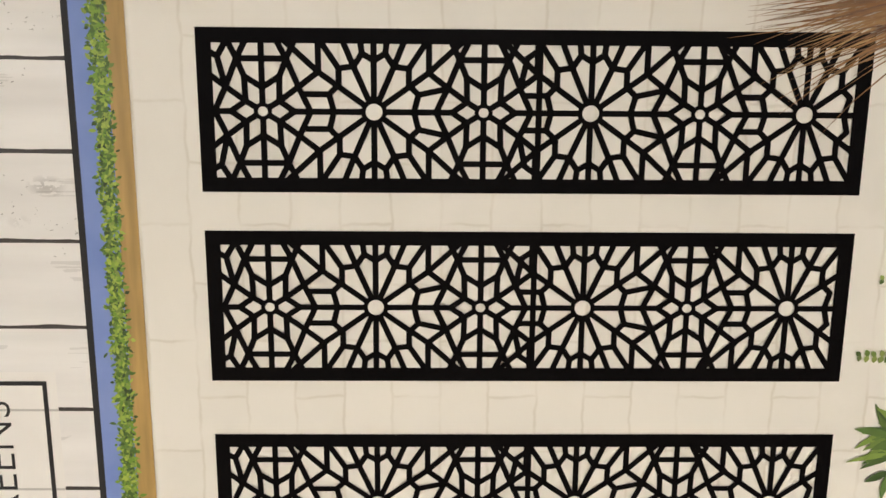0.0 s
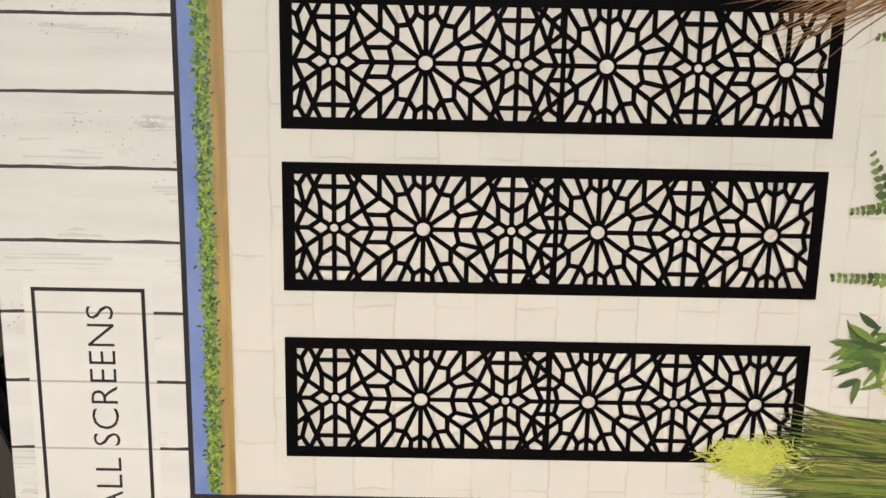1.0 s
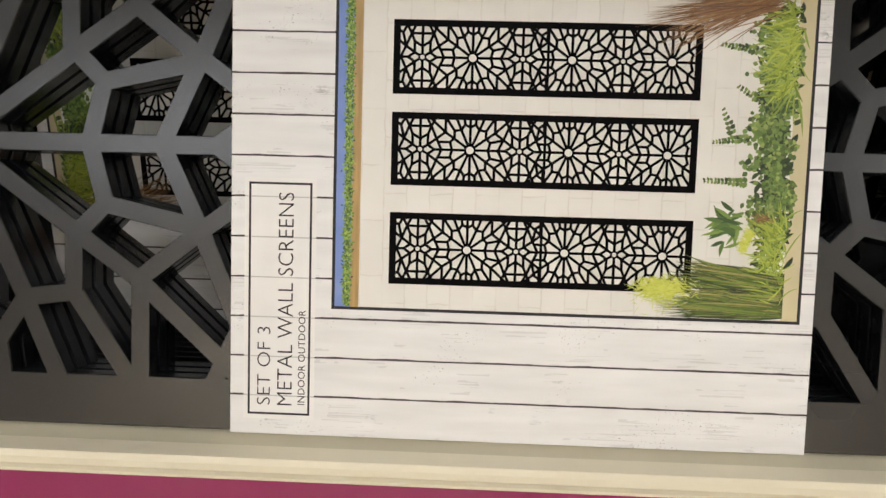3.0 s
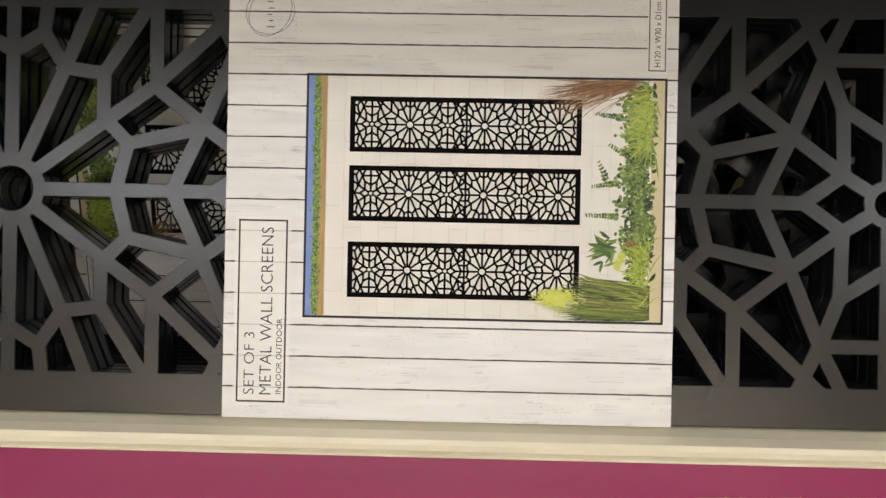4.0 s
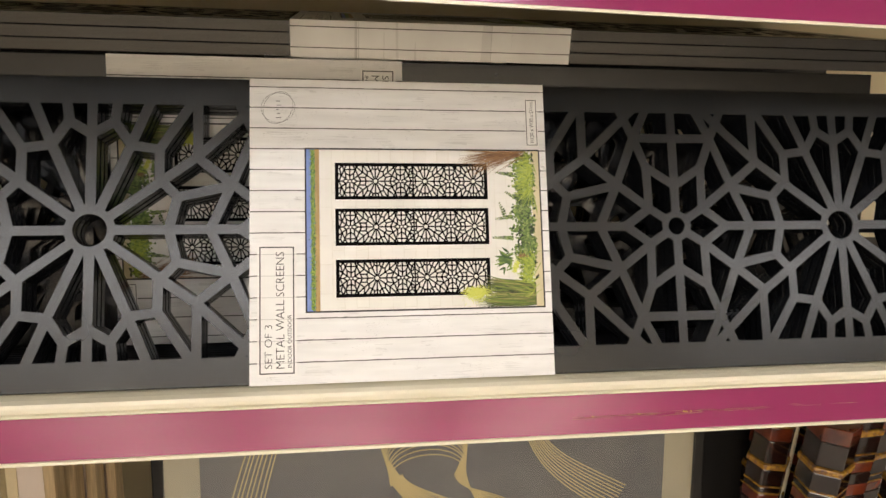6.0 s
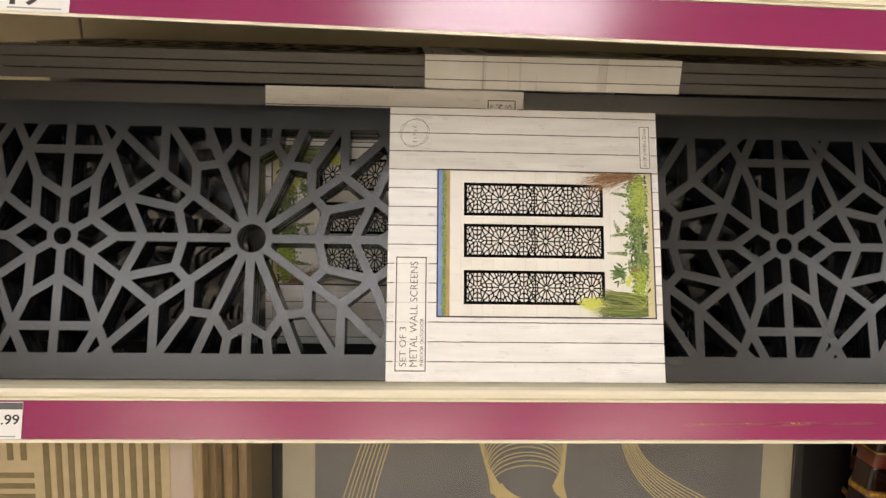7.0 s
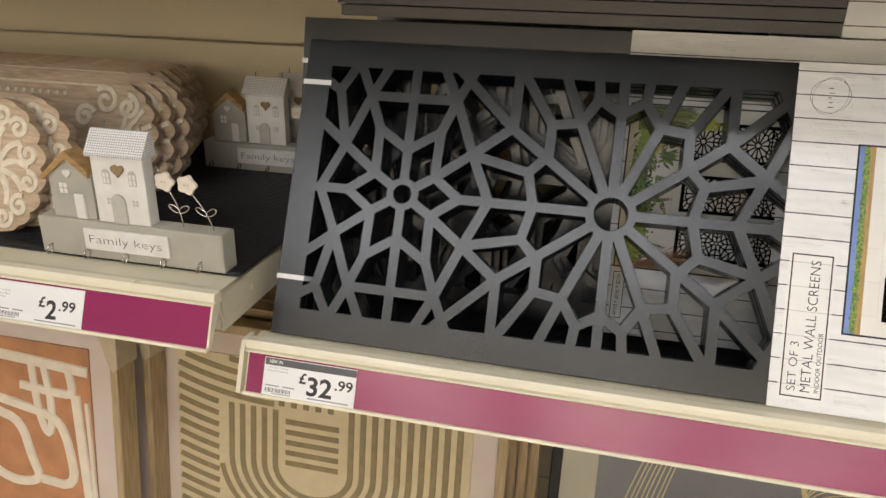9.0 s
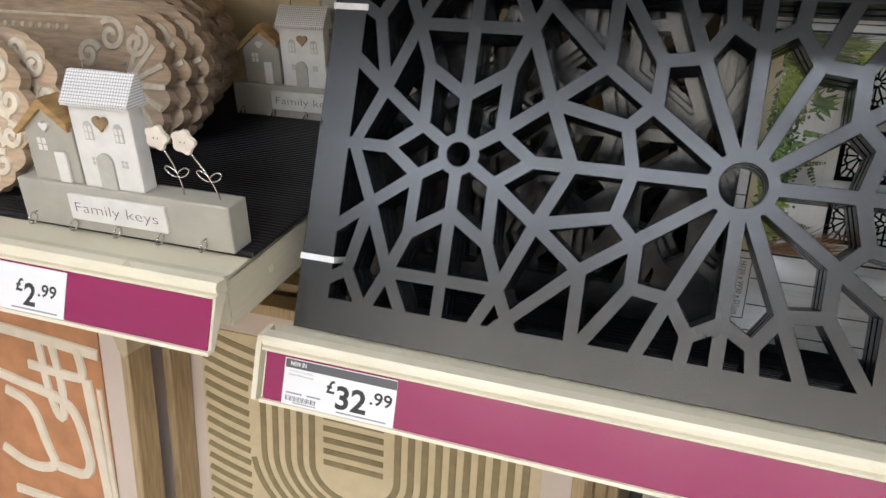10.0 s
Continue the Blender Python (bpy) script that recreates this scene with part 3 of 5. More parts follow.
def sleeve(pack, dx, turned=False, detail=True):
    """The printed card sleeve round the middle of a pack; turned: upside down."""
    m = Matrix.Translation((dx, 0, 0))
    if turned:
        m = Matrix.Translation((dx, 0, 0.3)) @ pose(0, 0, 0, 0, 180, 0)
    T, H, t = 0.0365, 0.3, 0.0007
    ring = [(-t, -t), (T + t, -t), (T + t, H + t), (-t, H + t)]
    hole = [(0, 0), (T, 0), (T, H), (0, H)]
    bm = bmesh.new()
    vs = {(x, r, k): bm.verts.new((x, *pt)) for x in (-0.15, 0.15) for r, rr in enumerate((ring, hole)) for k, pt in enumerate(rr)}
    for k in range(4):
        j = (k + 1) % 4
        for r in (0, 1):
            bm.faces.new((vs[-0.15, r, k], vs[0.15, r, k], vs[0.15, r, j], vs[-0.15, r, j]))
        for x in (-0.15, 0.15):
            bm.faces.new((vs[x, 0, k], vs[x, 0, j], vs[x, 1, j], vs[x, 1, k]))
    bmesh.ops.recalc_face_normals(bm, faces=bm.faces[:])
    sl = part("card_sleeve", bm, M_PLANK, pack, "white printed card sleeve with a photo of three screens", m)
    y = -t

    def p(name, bm_, mat, layer, label="", mm=None):
        q = Matrix.Translation((0, y - 0.00012 * layer, 0))
        return part(name, bm_, mat, sl, label, q @ mm if mm is not None else q)

    p("photo", rect(-0.0955, 0.1420, 0.0685, 0.2295), M_BRICK, 1, "photo of a cream painted brick wall")
    p("photo_border", outline(-0.0970, 0.1432, 0.0672, 0.2308, 0.0016), M_INKGREY, 2)
    p("photo_sky", rect(-0.0955, -0.0870, 0.0687, 0.2293), M_SKY, 2)
    p("photo_rail", rect(-0.0874, -0.0829, 0.0687, 0.2293), M_RAIL, 3)
    p("photo_paving", rect(0.1335, 0.1418, 0.0687, 0.2293), M_SAND, 2)
    for z in (0.0815, 0.1325, 0.1787):
        part("photo_screen", ME_PRINT, None, sl, "black pierced screen in the photo", Matrix.Translation((-0.0675, y - 0.00036, z)))
    p("text_panel", rect(-0.1430, -0.1055, 0.0075, 0.1345), M_PAPER, 1)
    for i in range(6):
        p("faint_joint", rect(-0.1430, -0.1055, 0.0197 + 0.02095 * i, 0.0203 + 0.02095 * i), M_FAINT, 1.5)
    p("text_frame", outline(-0.1407, -0.1078, 0.0098, 0.1322, 0.0011), M_INKGREY, 2)
    p("size_panel", rect(0.1295, 0.1428, 0.2340, 0.2855), M_PAPER, 1)
    p("size_frame", outline(0.1303, 0.1418, 0.2355, 0.2840, 0.0007), M_INKGREY, 2)

    def write(text, h, length, x, z, bold=0.0):
        p("lettering", letters(text, h, length, bold), M_INKGREY, 2, "", Matrix.Translation((x, 0, z)) @ pose(0, 0, 0, 0, -90, 0))

    write("SET OF 3", 0.0072, 0.0415, -0.1288, 0.0150, -0.00013)
    write("METAL WALL SCREENS", 0.0082, 0.1120, -0.1172, 0.0150, -0.00013)
    write("INDOOR OUTDOOR", 0.0037, 0.0505, -0.1105, 0.0155)
    write("H120 x W30 x D1cm", 0.0040, 0.0430, 0.1381, 0.2385)
    # maker's mark: two loose rings and a plain stroke
    for k, (rx, rz, a) in enumerate(((0.0165, 0.0150, 0.3), (0.0135, 0.0172, -0.5))):
        ring = [(-0.1225 + rx * math.cos(t) * math.cos(a) - rz * math.sin(t) * math.sin(a), 0, 0.2715 + rx * math.cos(t) * math.sin(a) + rz * math.sin(t) * math.cos(a))
                for t in [i * math.tau / 48 for i in range(48)]]
        p("maker_mark", tube(ring, 0.00018, 4, True), M_INKGREY, 1)
    for i in range(5):
        p("maker_mark", rect(-0.1245 + 0.001 * (i % 2), -0.1195 - 0.001 * (i % 3), 0.2610 + 0.0042 * i, 0.2616 + 0.0042 * i), M_INKGREY, 1)
    rnd = random.Random(4)
    # hedge along the sky
    bm = bmesh.new()
    for i in range(3600):
        x = -0.0892 + rnd.gauss(0, 0.0009)
        z = rnd.uniform(0.0695, 0.2285)
        blade(bm, x, z, rnd.uniform(0.0008, 0.0019), rnd.uniform(0.0005, 0.0010), rnd.uniform(0, math.tau), 0.5, -0.000004 * (i % 30))
    tagged(p("photo_hedge", bm, M_LEAF, 3), kind="stuff")
    # deep shade between the shrubs
    bm = bmesh.new()
    for i in range(520):
        blade(bm, min(rnd.gauss(0.1260, 0.0042), 0.1340), rnd.uniform(0.094, 0.225), rnd.uniform(0.003, 0.007), rnd.uniform(0.0015, 0.0032), rnd.uniform(0, math.tau), 0.6, -0.000003 * (i % 20))
    for i in range(220):
        blade(bm, 0.134, rnd.uniform(0.070, 0.093), rnd.uniform(0.015, 0.058), 0.0011, math.pi + rnd.gauss(0, 0.07), rnd.gauss(0, 0.12), -0.000003 * (i % 20))
    tagged(p("photo_shade", bm, M_LEAFSHADE, 2.5), kind="stuff")
    # round-leaved shrub with loose sprigs
    bm = bmesh.new()
    clumps = [(rnd.gauss(0.1260, 0.0050), rnd.uniform(0.112, 0.214), rnd.uniform(0.004, 0.008)) for _ in range(58)]
    for i in range(1500):
        c = clumps[i % len(clumps)]
        x, z = c[0] + rnd.gauss(0, c[2] * 0.45), c[1] + rnd.gauss(0, c[2] * 0.45)
        r = rnd.uniform(0.0016, 0.0032)
        blade(bm, min(x, 0.1350), z, r, r * rnd.uniform(0.7, 1.0), rnd.uniform(0, math.tau), 0.4, -0.000004 * (i % 40))
    for x0, z0, x1, z1, n in ((0.114, 0.2040, 0.0970, 0.2066, 11), (0.112, 0.161, 0.0950, 0.1584, 12), (0.104, 0.163, 0.0990, 0.1745, 6), (0.112, 0.1386, 0.0915, 0.1392, 12), (0.116, 0.180, 0.106, 0.186, 7)):
        for k in range(n):
            t = k / (n - 1)
            for sg in (-1, 1):
                a = math.atan2(z1 - z0, x1 - x0) + sg * rnd.uniform(0.7, 1.3)
                r = (0.0031 - 0.0016 * t) * rnd.uniform(0.8, 1.1)
                blade(bm, x0 + (x1 - x0) * t, z0 + (z1 - z0) * t, r, r * 0.8, a, 0.3, -0.00017)
    tagged(p("photo_shrub", bm, M_EUCALYPT, 3), kind="stuff")
    # dark narrow leaves
    bm = bmesh.new()
    for k in range(46):
        x, z = 0.112 - 0.010 * rnd.random(), 0.1165 + rnd.gauss(0, 0.0045)
        a = math.pi + rnd.gauss(0, 0.75)
        blade(bm, x, z, rnd.uniform(0.006, 0.0125), rnd.uniform(0.0015, 0.0024), a, rnd.uniform(-0.4, 0.4), -0.000004 * k)
    tagged(p("photo_oleander", bm, M_OLEANDER, 3.6), kind="stuff")
    # ornamental grasses
    bm = bmesh.new()
    for i in range(420):
        u = rnd.random()
        z0 = 0.0705 + 0.021 * u
        blade(bm, rnd.uniform(0.128, 0.134), z0, rnd.uniform(0.016, 0.066) * (0.75 + 0.25 * (1 - u)), rnd.uniform(0.0004, 0.0010), math.pi - 0.02 - 0.13 * u + rnd.gauss(0, 0.05), rnd.gauss(-0.03, 0.14), -0.000004 * (i % 40))
    tagged(p("photo_grass", bm, M_GRASS, 4), kind="stuff")
    bm = bmesh.new()
    for i in range(200):
        blade(bm, rnd.uniform(0.128, 0.136), rnd.uniform(0.182, 0.226), rnd.uniform(0.007, 0.021), rnd.uniform(0.0007, 0.0013), math.pi + rnd.gauss(0.25, 0.65), rnd.gauss(0, 0.7), -0.000004 * (i % 40))
    tagged(p("photo_sedge", bm, M_SEDGE, 4), kind="stuff")
    bm = bmesh.new()
    for i in range(190):
        blade(bm, rnd.uniform(0.125, 0.134), rnd.uniform(0.076, 0.118), rnd.uniform(0.006, 0.017), rnd.uniform(0.0006, 0.0011), math.pi + rnd.gauss(-0.5, 0.8), rnd.gauss(0, 0.7), -0.000004 * (i % 40))
    tagged(p("photo_sedge", bm, M_SEDGE, 4), kind="stuff")
    bm = bmesh.new()
    for i in range(200):
        blade(bm, 0.120 + rnd.gauss(0, 0.004), 0.2275 + rnd.gauss(0, 0.002), rnd.uniform(0.02, 0.062), 0.00045, math.pi + abs(rnd.gauss(0, 0.20)) + 0.02, rnd.gauss(0.08, 0.2), -0.000004 * (i % 40))
    for i in range(60):
        blade(bm, 0.122 + rnd.gauss(0, 0.0025), 0.1205 + rnd.gauss(0, 0.0008), rnd.uniform(0.002, 0.004), 0.0003, math.pi + rnd.gauss(0, 0.5), rnd.gauss(0, 0.3), -0.00018)
    tagged(p("photo_russet_grass", bm, M_BROWNGRASS, 5), kind="stuff")
    bm = bmesh.new()
    for i in range(900):
        blade(bm, 0.0735 + rnd.gauss(0, 0.0060), 0.0870 - abs(rnd.gauss(0, 0.0042)) + rnd.gauss(0, 0.0015), rnd.uniform(0.002, 0.0055), 0.00035, math.pi + rnd.gauss(0, 0.6), rnd.gauss(0, 0.6), -0.000003 * (i % 40))
    for i in range(240):
        t = rnd.random()
        blade(bm, 0.113 + 0.004 * t + rnd.gauss(0, 0.0010), 0.104 + 0.009 * t + rnd.gauss(0, 0.0012), rnd.uniform(0.002, 0.0045), 0.0003, math.pi - 0.6 + rnd.gauss(0, 0.4), rnd.gauss(0, 0.5), -0.000003 * (i % 40))
    tagged(p("photo_plume", bm, M_PLUME, 5), kind="stuff")
    return sl


def strap(pack, z, x0):
    w, t, x1 = 0.0048, 0.0008, x0 + 0.0278
    ring = [(x0 - t, -t), (x1 + t, -t), (x1 + t, 0.0358 + t), (x0 - t, 0.0358 + t)]
    hole = [(x0 - 0.0001, -0.0001), (x1, -0.0001), (x1, 0.0358), (x0 - 0.0001, 0.0358)]
    bm = bmesh.new()
    vs = {(h, r, k): bm.verts.new((*pt, h)) for h in (z - w / 2, z + w / 2) for r, rr in enumerate((ring, hole)) for k, pt in enumerate(rr)}
    lo, hi = z - w / 2, z + w / 2
    for k in range(4):
        j = (k + 1) % 4
        for r in (0, 1):
            bm.faces.new((vs[lo, r, k], vs[lo, r, j], vs[hi, r, j], vs[hi, r, k]))
        for h in (lo, hi):
            bm.faces.new((vs[h, 0, k], vs[h, 0, j], vs[h, 1, j], vs[h, 1, k]))
    bmesh.ops.recalc_face_normals(bm, faces=bm.faces[:])
    part("strap", bm, M_STRAP, pack, "white elastic strap")


def screen_pack(m, label, dx, turned=False, shifts=(0, 0, 0)):
    e = empty("wall_screen_pack", m, label, "wall screen", "packs of wall screens")
    for i, s in enumerate(shifts):
        turn = Matrix.Translation((s, 0.0003 + 0.0122 * i, 0.0))
        part("screen", ME_SCREEN, None, e, "", turn)
    sleeve(e, dx, turned)
    for z in (0.057, 0.255):
        strap(e, z, -SCREEN_W / 2 + min(shifts))
    return e


def lean(x, y, z, deg):
    """A pack's pose by its front foot."""
    return pose(x, y, z, -deg, 0, 0)


def foot(deg):
    return SHELF_Z + 0.0022 + 0.0372 * math.sin(radians(deg)) + 0.001


screen_pack(lean(-0.012, 0.0, 1.2, LEAN), "charcoal pierced metal wall screens in a white printed card sleeve, leaning", 0.012, False, (0, 0, 0))
screen_pack(lean(-0.036, 0.106, foot(13), 13), "charcoal pierced metal wall screens leaning behind the front pack", -0.109, True, (0, 0.007, 0.014))
screen_pack(lean(0.0, 0.27, foot(7), 7), "charcoal pierced metal wall screens standing at the back of the shelf", 0.0)
screen_pack(pose(-0.003, 0.170, 1.5262, -90, 0, 0), "charcoal pierced metal wall screens lying flat on the leaning packs", 0.0415, False, (0, 0.006, 0.010))


# ---- scuffs where trolleys scraped the middle rail ----
M_SCUFF = mat_new("scraped_print", (0.44, 0.19, 0.12), 0.5, var=0.6, var_scale=700, alt=(0.32, 0.04, 0.11), stretch=(0.15, 1, 1))
M_SCUFFBARE = mat_new("bare_ochre_scrape", (0.62, 0.36, 0.07), 0.5, var=0.3, var_scale=900)


# ---- tickets on the rails ----
def price_label(x, front, z, width, pounds, pence, lines, band, name_label, tilt=0.0):
    e = empty("price_label", hung(z, tilt) @ on_strip(x, front, z, 0), name_label, "price label", "shelf price labels")
    h = 0.0366
    o = width - 0.104
    part("paper", box(0, width, -0.0004, 0, 0, h), M_LABEL, e)

    def p(name, bm, mat, mm=None, dy=0.0006):
        return part(name, bm, mat, e, "", Matrix.Translation((0, -dy, 0)) @ (mm if mm is not None else Matrix.Identity(4)))

    if band:
        p("band", rect(0.0008, width, h * 0.80, h * 0.985), M_LABELGREY)
        p("lettering", letters("NEW IN", 0.0033, 0.0135, 0.0001), M_LABEL, Matrix.Translation((0.012 + o * 0.7, 0, h * 0.855)), 0.0008)
    for i, t in enumerate(lines):
        p("lettering", letters(t, 0.0019), M_TEXTSOFT, Matrix.Translation((0.010 + o * 0.6, 0, h * (0.72 - 0.085 * i))))
    # barcode and the codes by it
    bx = 0.008 + o * 0.5
    for i in range(22):
        p("barcode_bar", rect(bx + i * 0.0012, bx + i * 0.0012 + 0.0004 + 0.0004 * ((i * 7) % 3 == 0), h * 0.09, h * 0.20), M_TEXT)
    p("code_bar", rect(bx, bx + 0.014, h * 0.245, h * 0.28), M_TEXTSOFT)
    p("code_bar", rect(bx + 0.018, bx + 0.030, h * 0.245, h * 0.28), M_TEXTSOFT)
    p("code_bar", rect(0.010, 0.030, h * 0.045, h * 0.07), M_TEXTSOFT)
    p("code_bar", rect(width * 0.50, width * 0.94, h * 0.055, h * 0.09), M_TEXTSOFT)
    x0 = (0.046 if len(pounds) > 1 else 0.055) + o * 0.9
    p("lettering", letters("£", 0.0098, None, 0.00035), M_TEXT, Matrix.Translation((x0, 0, h * 0.44)))
    p("lettering", letters(pounds, 0.0172, 0.0255 if len(pounds) > 1 else 0.0120, 0.0006), M_TEXT, Matrix.Translation((x0 + 0.0085, 0, h * 0.16)))
    p("lettering", letters(pence, 0.0095, 0.0180, 0.00025), M_TEXT, Matrix.Translation((x0 + (0.0365 if len(pounds) > 1 else 0.0225), 0, h * 0.40)))
    return e


price_label(-0.6065, -0.020, 1.197, 0.0945, "32", ".99", ("S3 Indoor Outdoor", "Metal Wall Screens"), True, "white paper price label reading 32.99 pounds, grey band above")
price_label(-0.873, -0.055, LEFT_Z + 0.001, 0.104, "2", ".99", ("Our Family", "Key House", "Hooks"), False, "white paper price label reading 2.99 pounds on the rail")
price_label(-0.520, -0.012, 1.598, 0.102, "19", ".99", (), False, "white paper price label on the upper ticket rail", UPPER_TILT)

rnd = random.Random(11)
scuff = empty("rail_scuff", on_strip(0.12, -0.020, 1.197, 0), "long faint ochre scrape along the magenta rail", "scuff mark")
for i in range(46):
    x, w = rnd.gauss(0.14, 0.055), rnd.uniform(0.008, 0.045)
    z = 0.0150 + 0.010 * x + rnd.gauss(0, 0.0011)
    part("scrape", prism([(x, z), (x + w * 0.6, z - 0.00012), (x + w, z + 0.0003), (x + w * 0.5, z + rnd.uniform(0.00012, 0.0004))], -0.00008, 0.0), M_SCUFF, scuff)
for x, w in ((0.110, 0.0032), (0.158, 0.0055), (0.062, 0.0018), (0.166, 0.0022)):
    z = 0.0158 + 0.010 * x
    part("bare_patch", prism([(x, z), (x + w * 0.5, z - 0.0009), (x + w, z - 0.0003), (x + w * 0.75, z + 0.0006), (x + w * 0.4, z + 0.0002), (x + w * 0.2, z + 0.0013)], -0.00016, 0.0), M_SCUFFBARE, scuff)

# ---- key racks ----
M_SAGE = mat_new("sage_grey_paint", (0.42, 0.40, 0.34), 0.6, var=0.12, var_scale=40, bump=0.25, bump_scale=500)
M_WHITEPAINT = mat_new("chalky_white_paint", (0.76, 0.74, 0.70), 0.6, var=0.10, var_scale=60, bump=0.3, bump_scale=500)
M_TANWOOD = mat_new("golden_brown_wood", (0.44, 0.27, 0.11), 0.55, var=0.35, var_scale=60, stretch=(1, 1, 5), bump=0.2)
M_BROWNHEART = mat_new("raw_brown_wood", (0.31, 0.21, 0.11), 0.6, var=0.25, var_scale=200)
M_STEEL = mat_new("bright_steel_wire", (0.62, 0.60, 0.58), 0.25, metal=1.0)
M_FLOWERWHITE = mat_new("cream_wooden_petal", (0.74, 0.66, 0.56), 0.6, var=0.12, var_scale=120)
M_DOORGREY = mat_new("pale_grey_paint", (0.50, 0.48, 0.43), 0.6, var=0.1, var_scale=90)


def mat_filigree():
    """Grey printed paper with a small white flower repeat."""
    m = bpy.data.materials.new("grey_flower_paper")
    m.use_nodes = True
    nt = m.node_tree
    b = nt.nodes["Principled BSDF"]
    b.inputs["Roughness"].default_value = 0.55
    tc = nt.nodes.new("ShaderNodeTexCoord")
    sep = nt.nodes.new("ShaderNodeSeparateXYZ")
    nt.links.new(tc.outputs["Object"], sep.inputs[0])
    sx = math_node(nt, "SINE", math_node(nt, "MULTIPLY", sep.outputs[0], 1250))
    sz = math_node(nt, "SINE", math_node(nt, "MULTIPLY", sep.outputs[2], 1500))
    s2 = math_node(nt, "SINE", math_node(nt, "MULTIPLY", math_node(nt, "ADD", sep.outputs[0], sep.outputs[2]), 1250))
    k = math_node(nt, "ABSOLUTE", math_node(nt, "ADD", math_node(nt, "MULTIPLY", sx, sz), math_node(nt, "MULTIPLY", s2, 0.12)))
    mix = nt.nodes.new("ShaderNodeMix")
    mix.data_type = "RGBA"
    mix.inputs[6].default_value = (0.36, 0.36, 0.36, 1)
    mix.inputs[7].default_value = (0.78, 0.77, 0.76, 1)
    nt.links.new(math_node(nt, "GREATER_THAN", k, 0.30), mix.inputs[0])
    nt.links.new(mix.outputs[2], b.inputs["Base Color"])
    return m


M_FILIGREE = mat_filigree()
M_SIGNINK = mat_new("faded_grey_ink", (0.14, 0.14, 0.15), 0.6)


def heart_points(r, n=28):
    out = []
    for i in range(n):
        t = i * math.tau / n
        out.append((r * math.sin(t) ** 3, r * (0.81 * math.cos(t) - 0.31 * math.cos(2 * t) - 0.125 * math.cos(3 * t) - 0.06 * math.cos(4 * t))))
    return out


def arch_points(w, h, n=8):
    r = w / 2
    return [(-r, 0), (r, 0)] + [(r * math.cos(i * math.pi / n), h - r + r * math.sin(i * math.pi / n)) for i in range(n + 1)]


def moved(points, x, z):
    return [(a + x, c + z) for a, c in points]


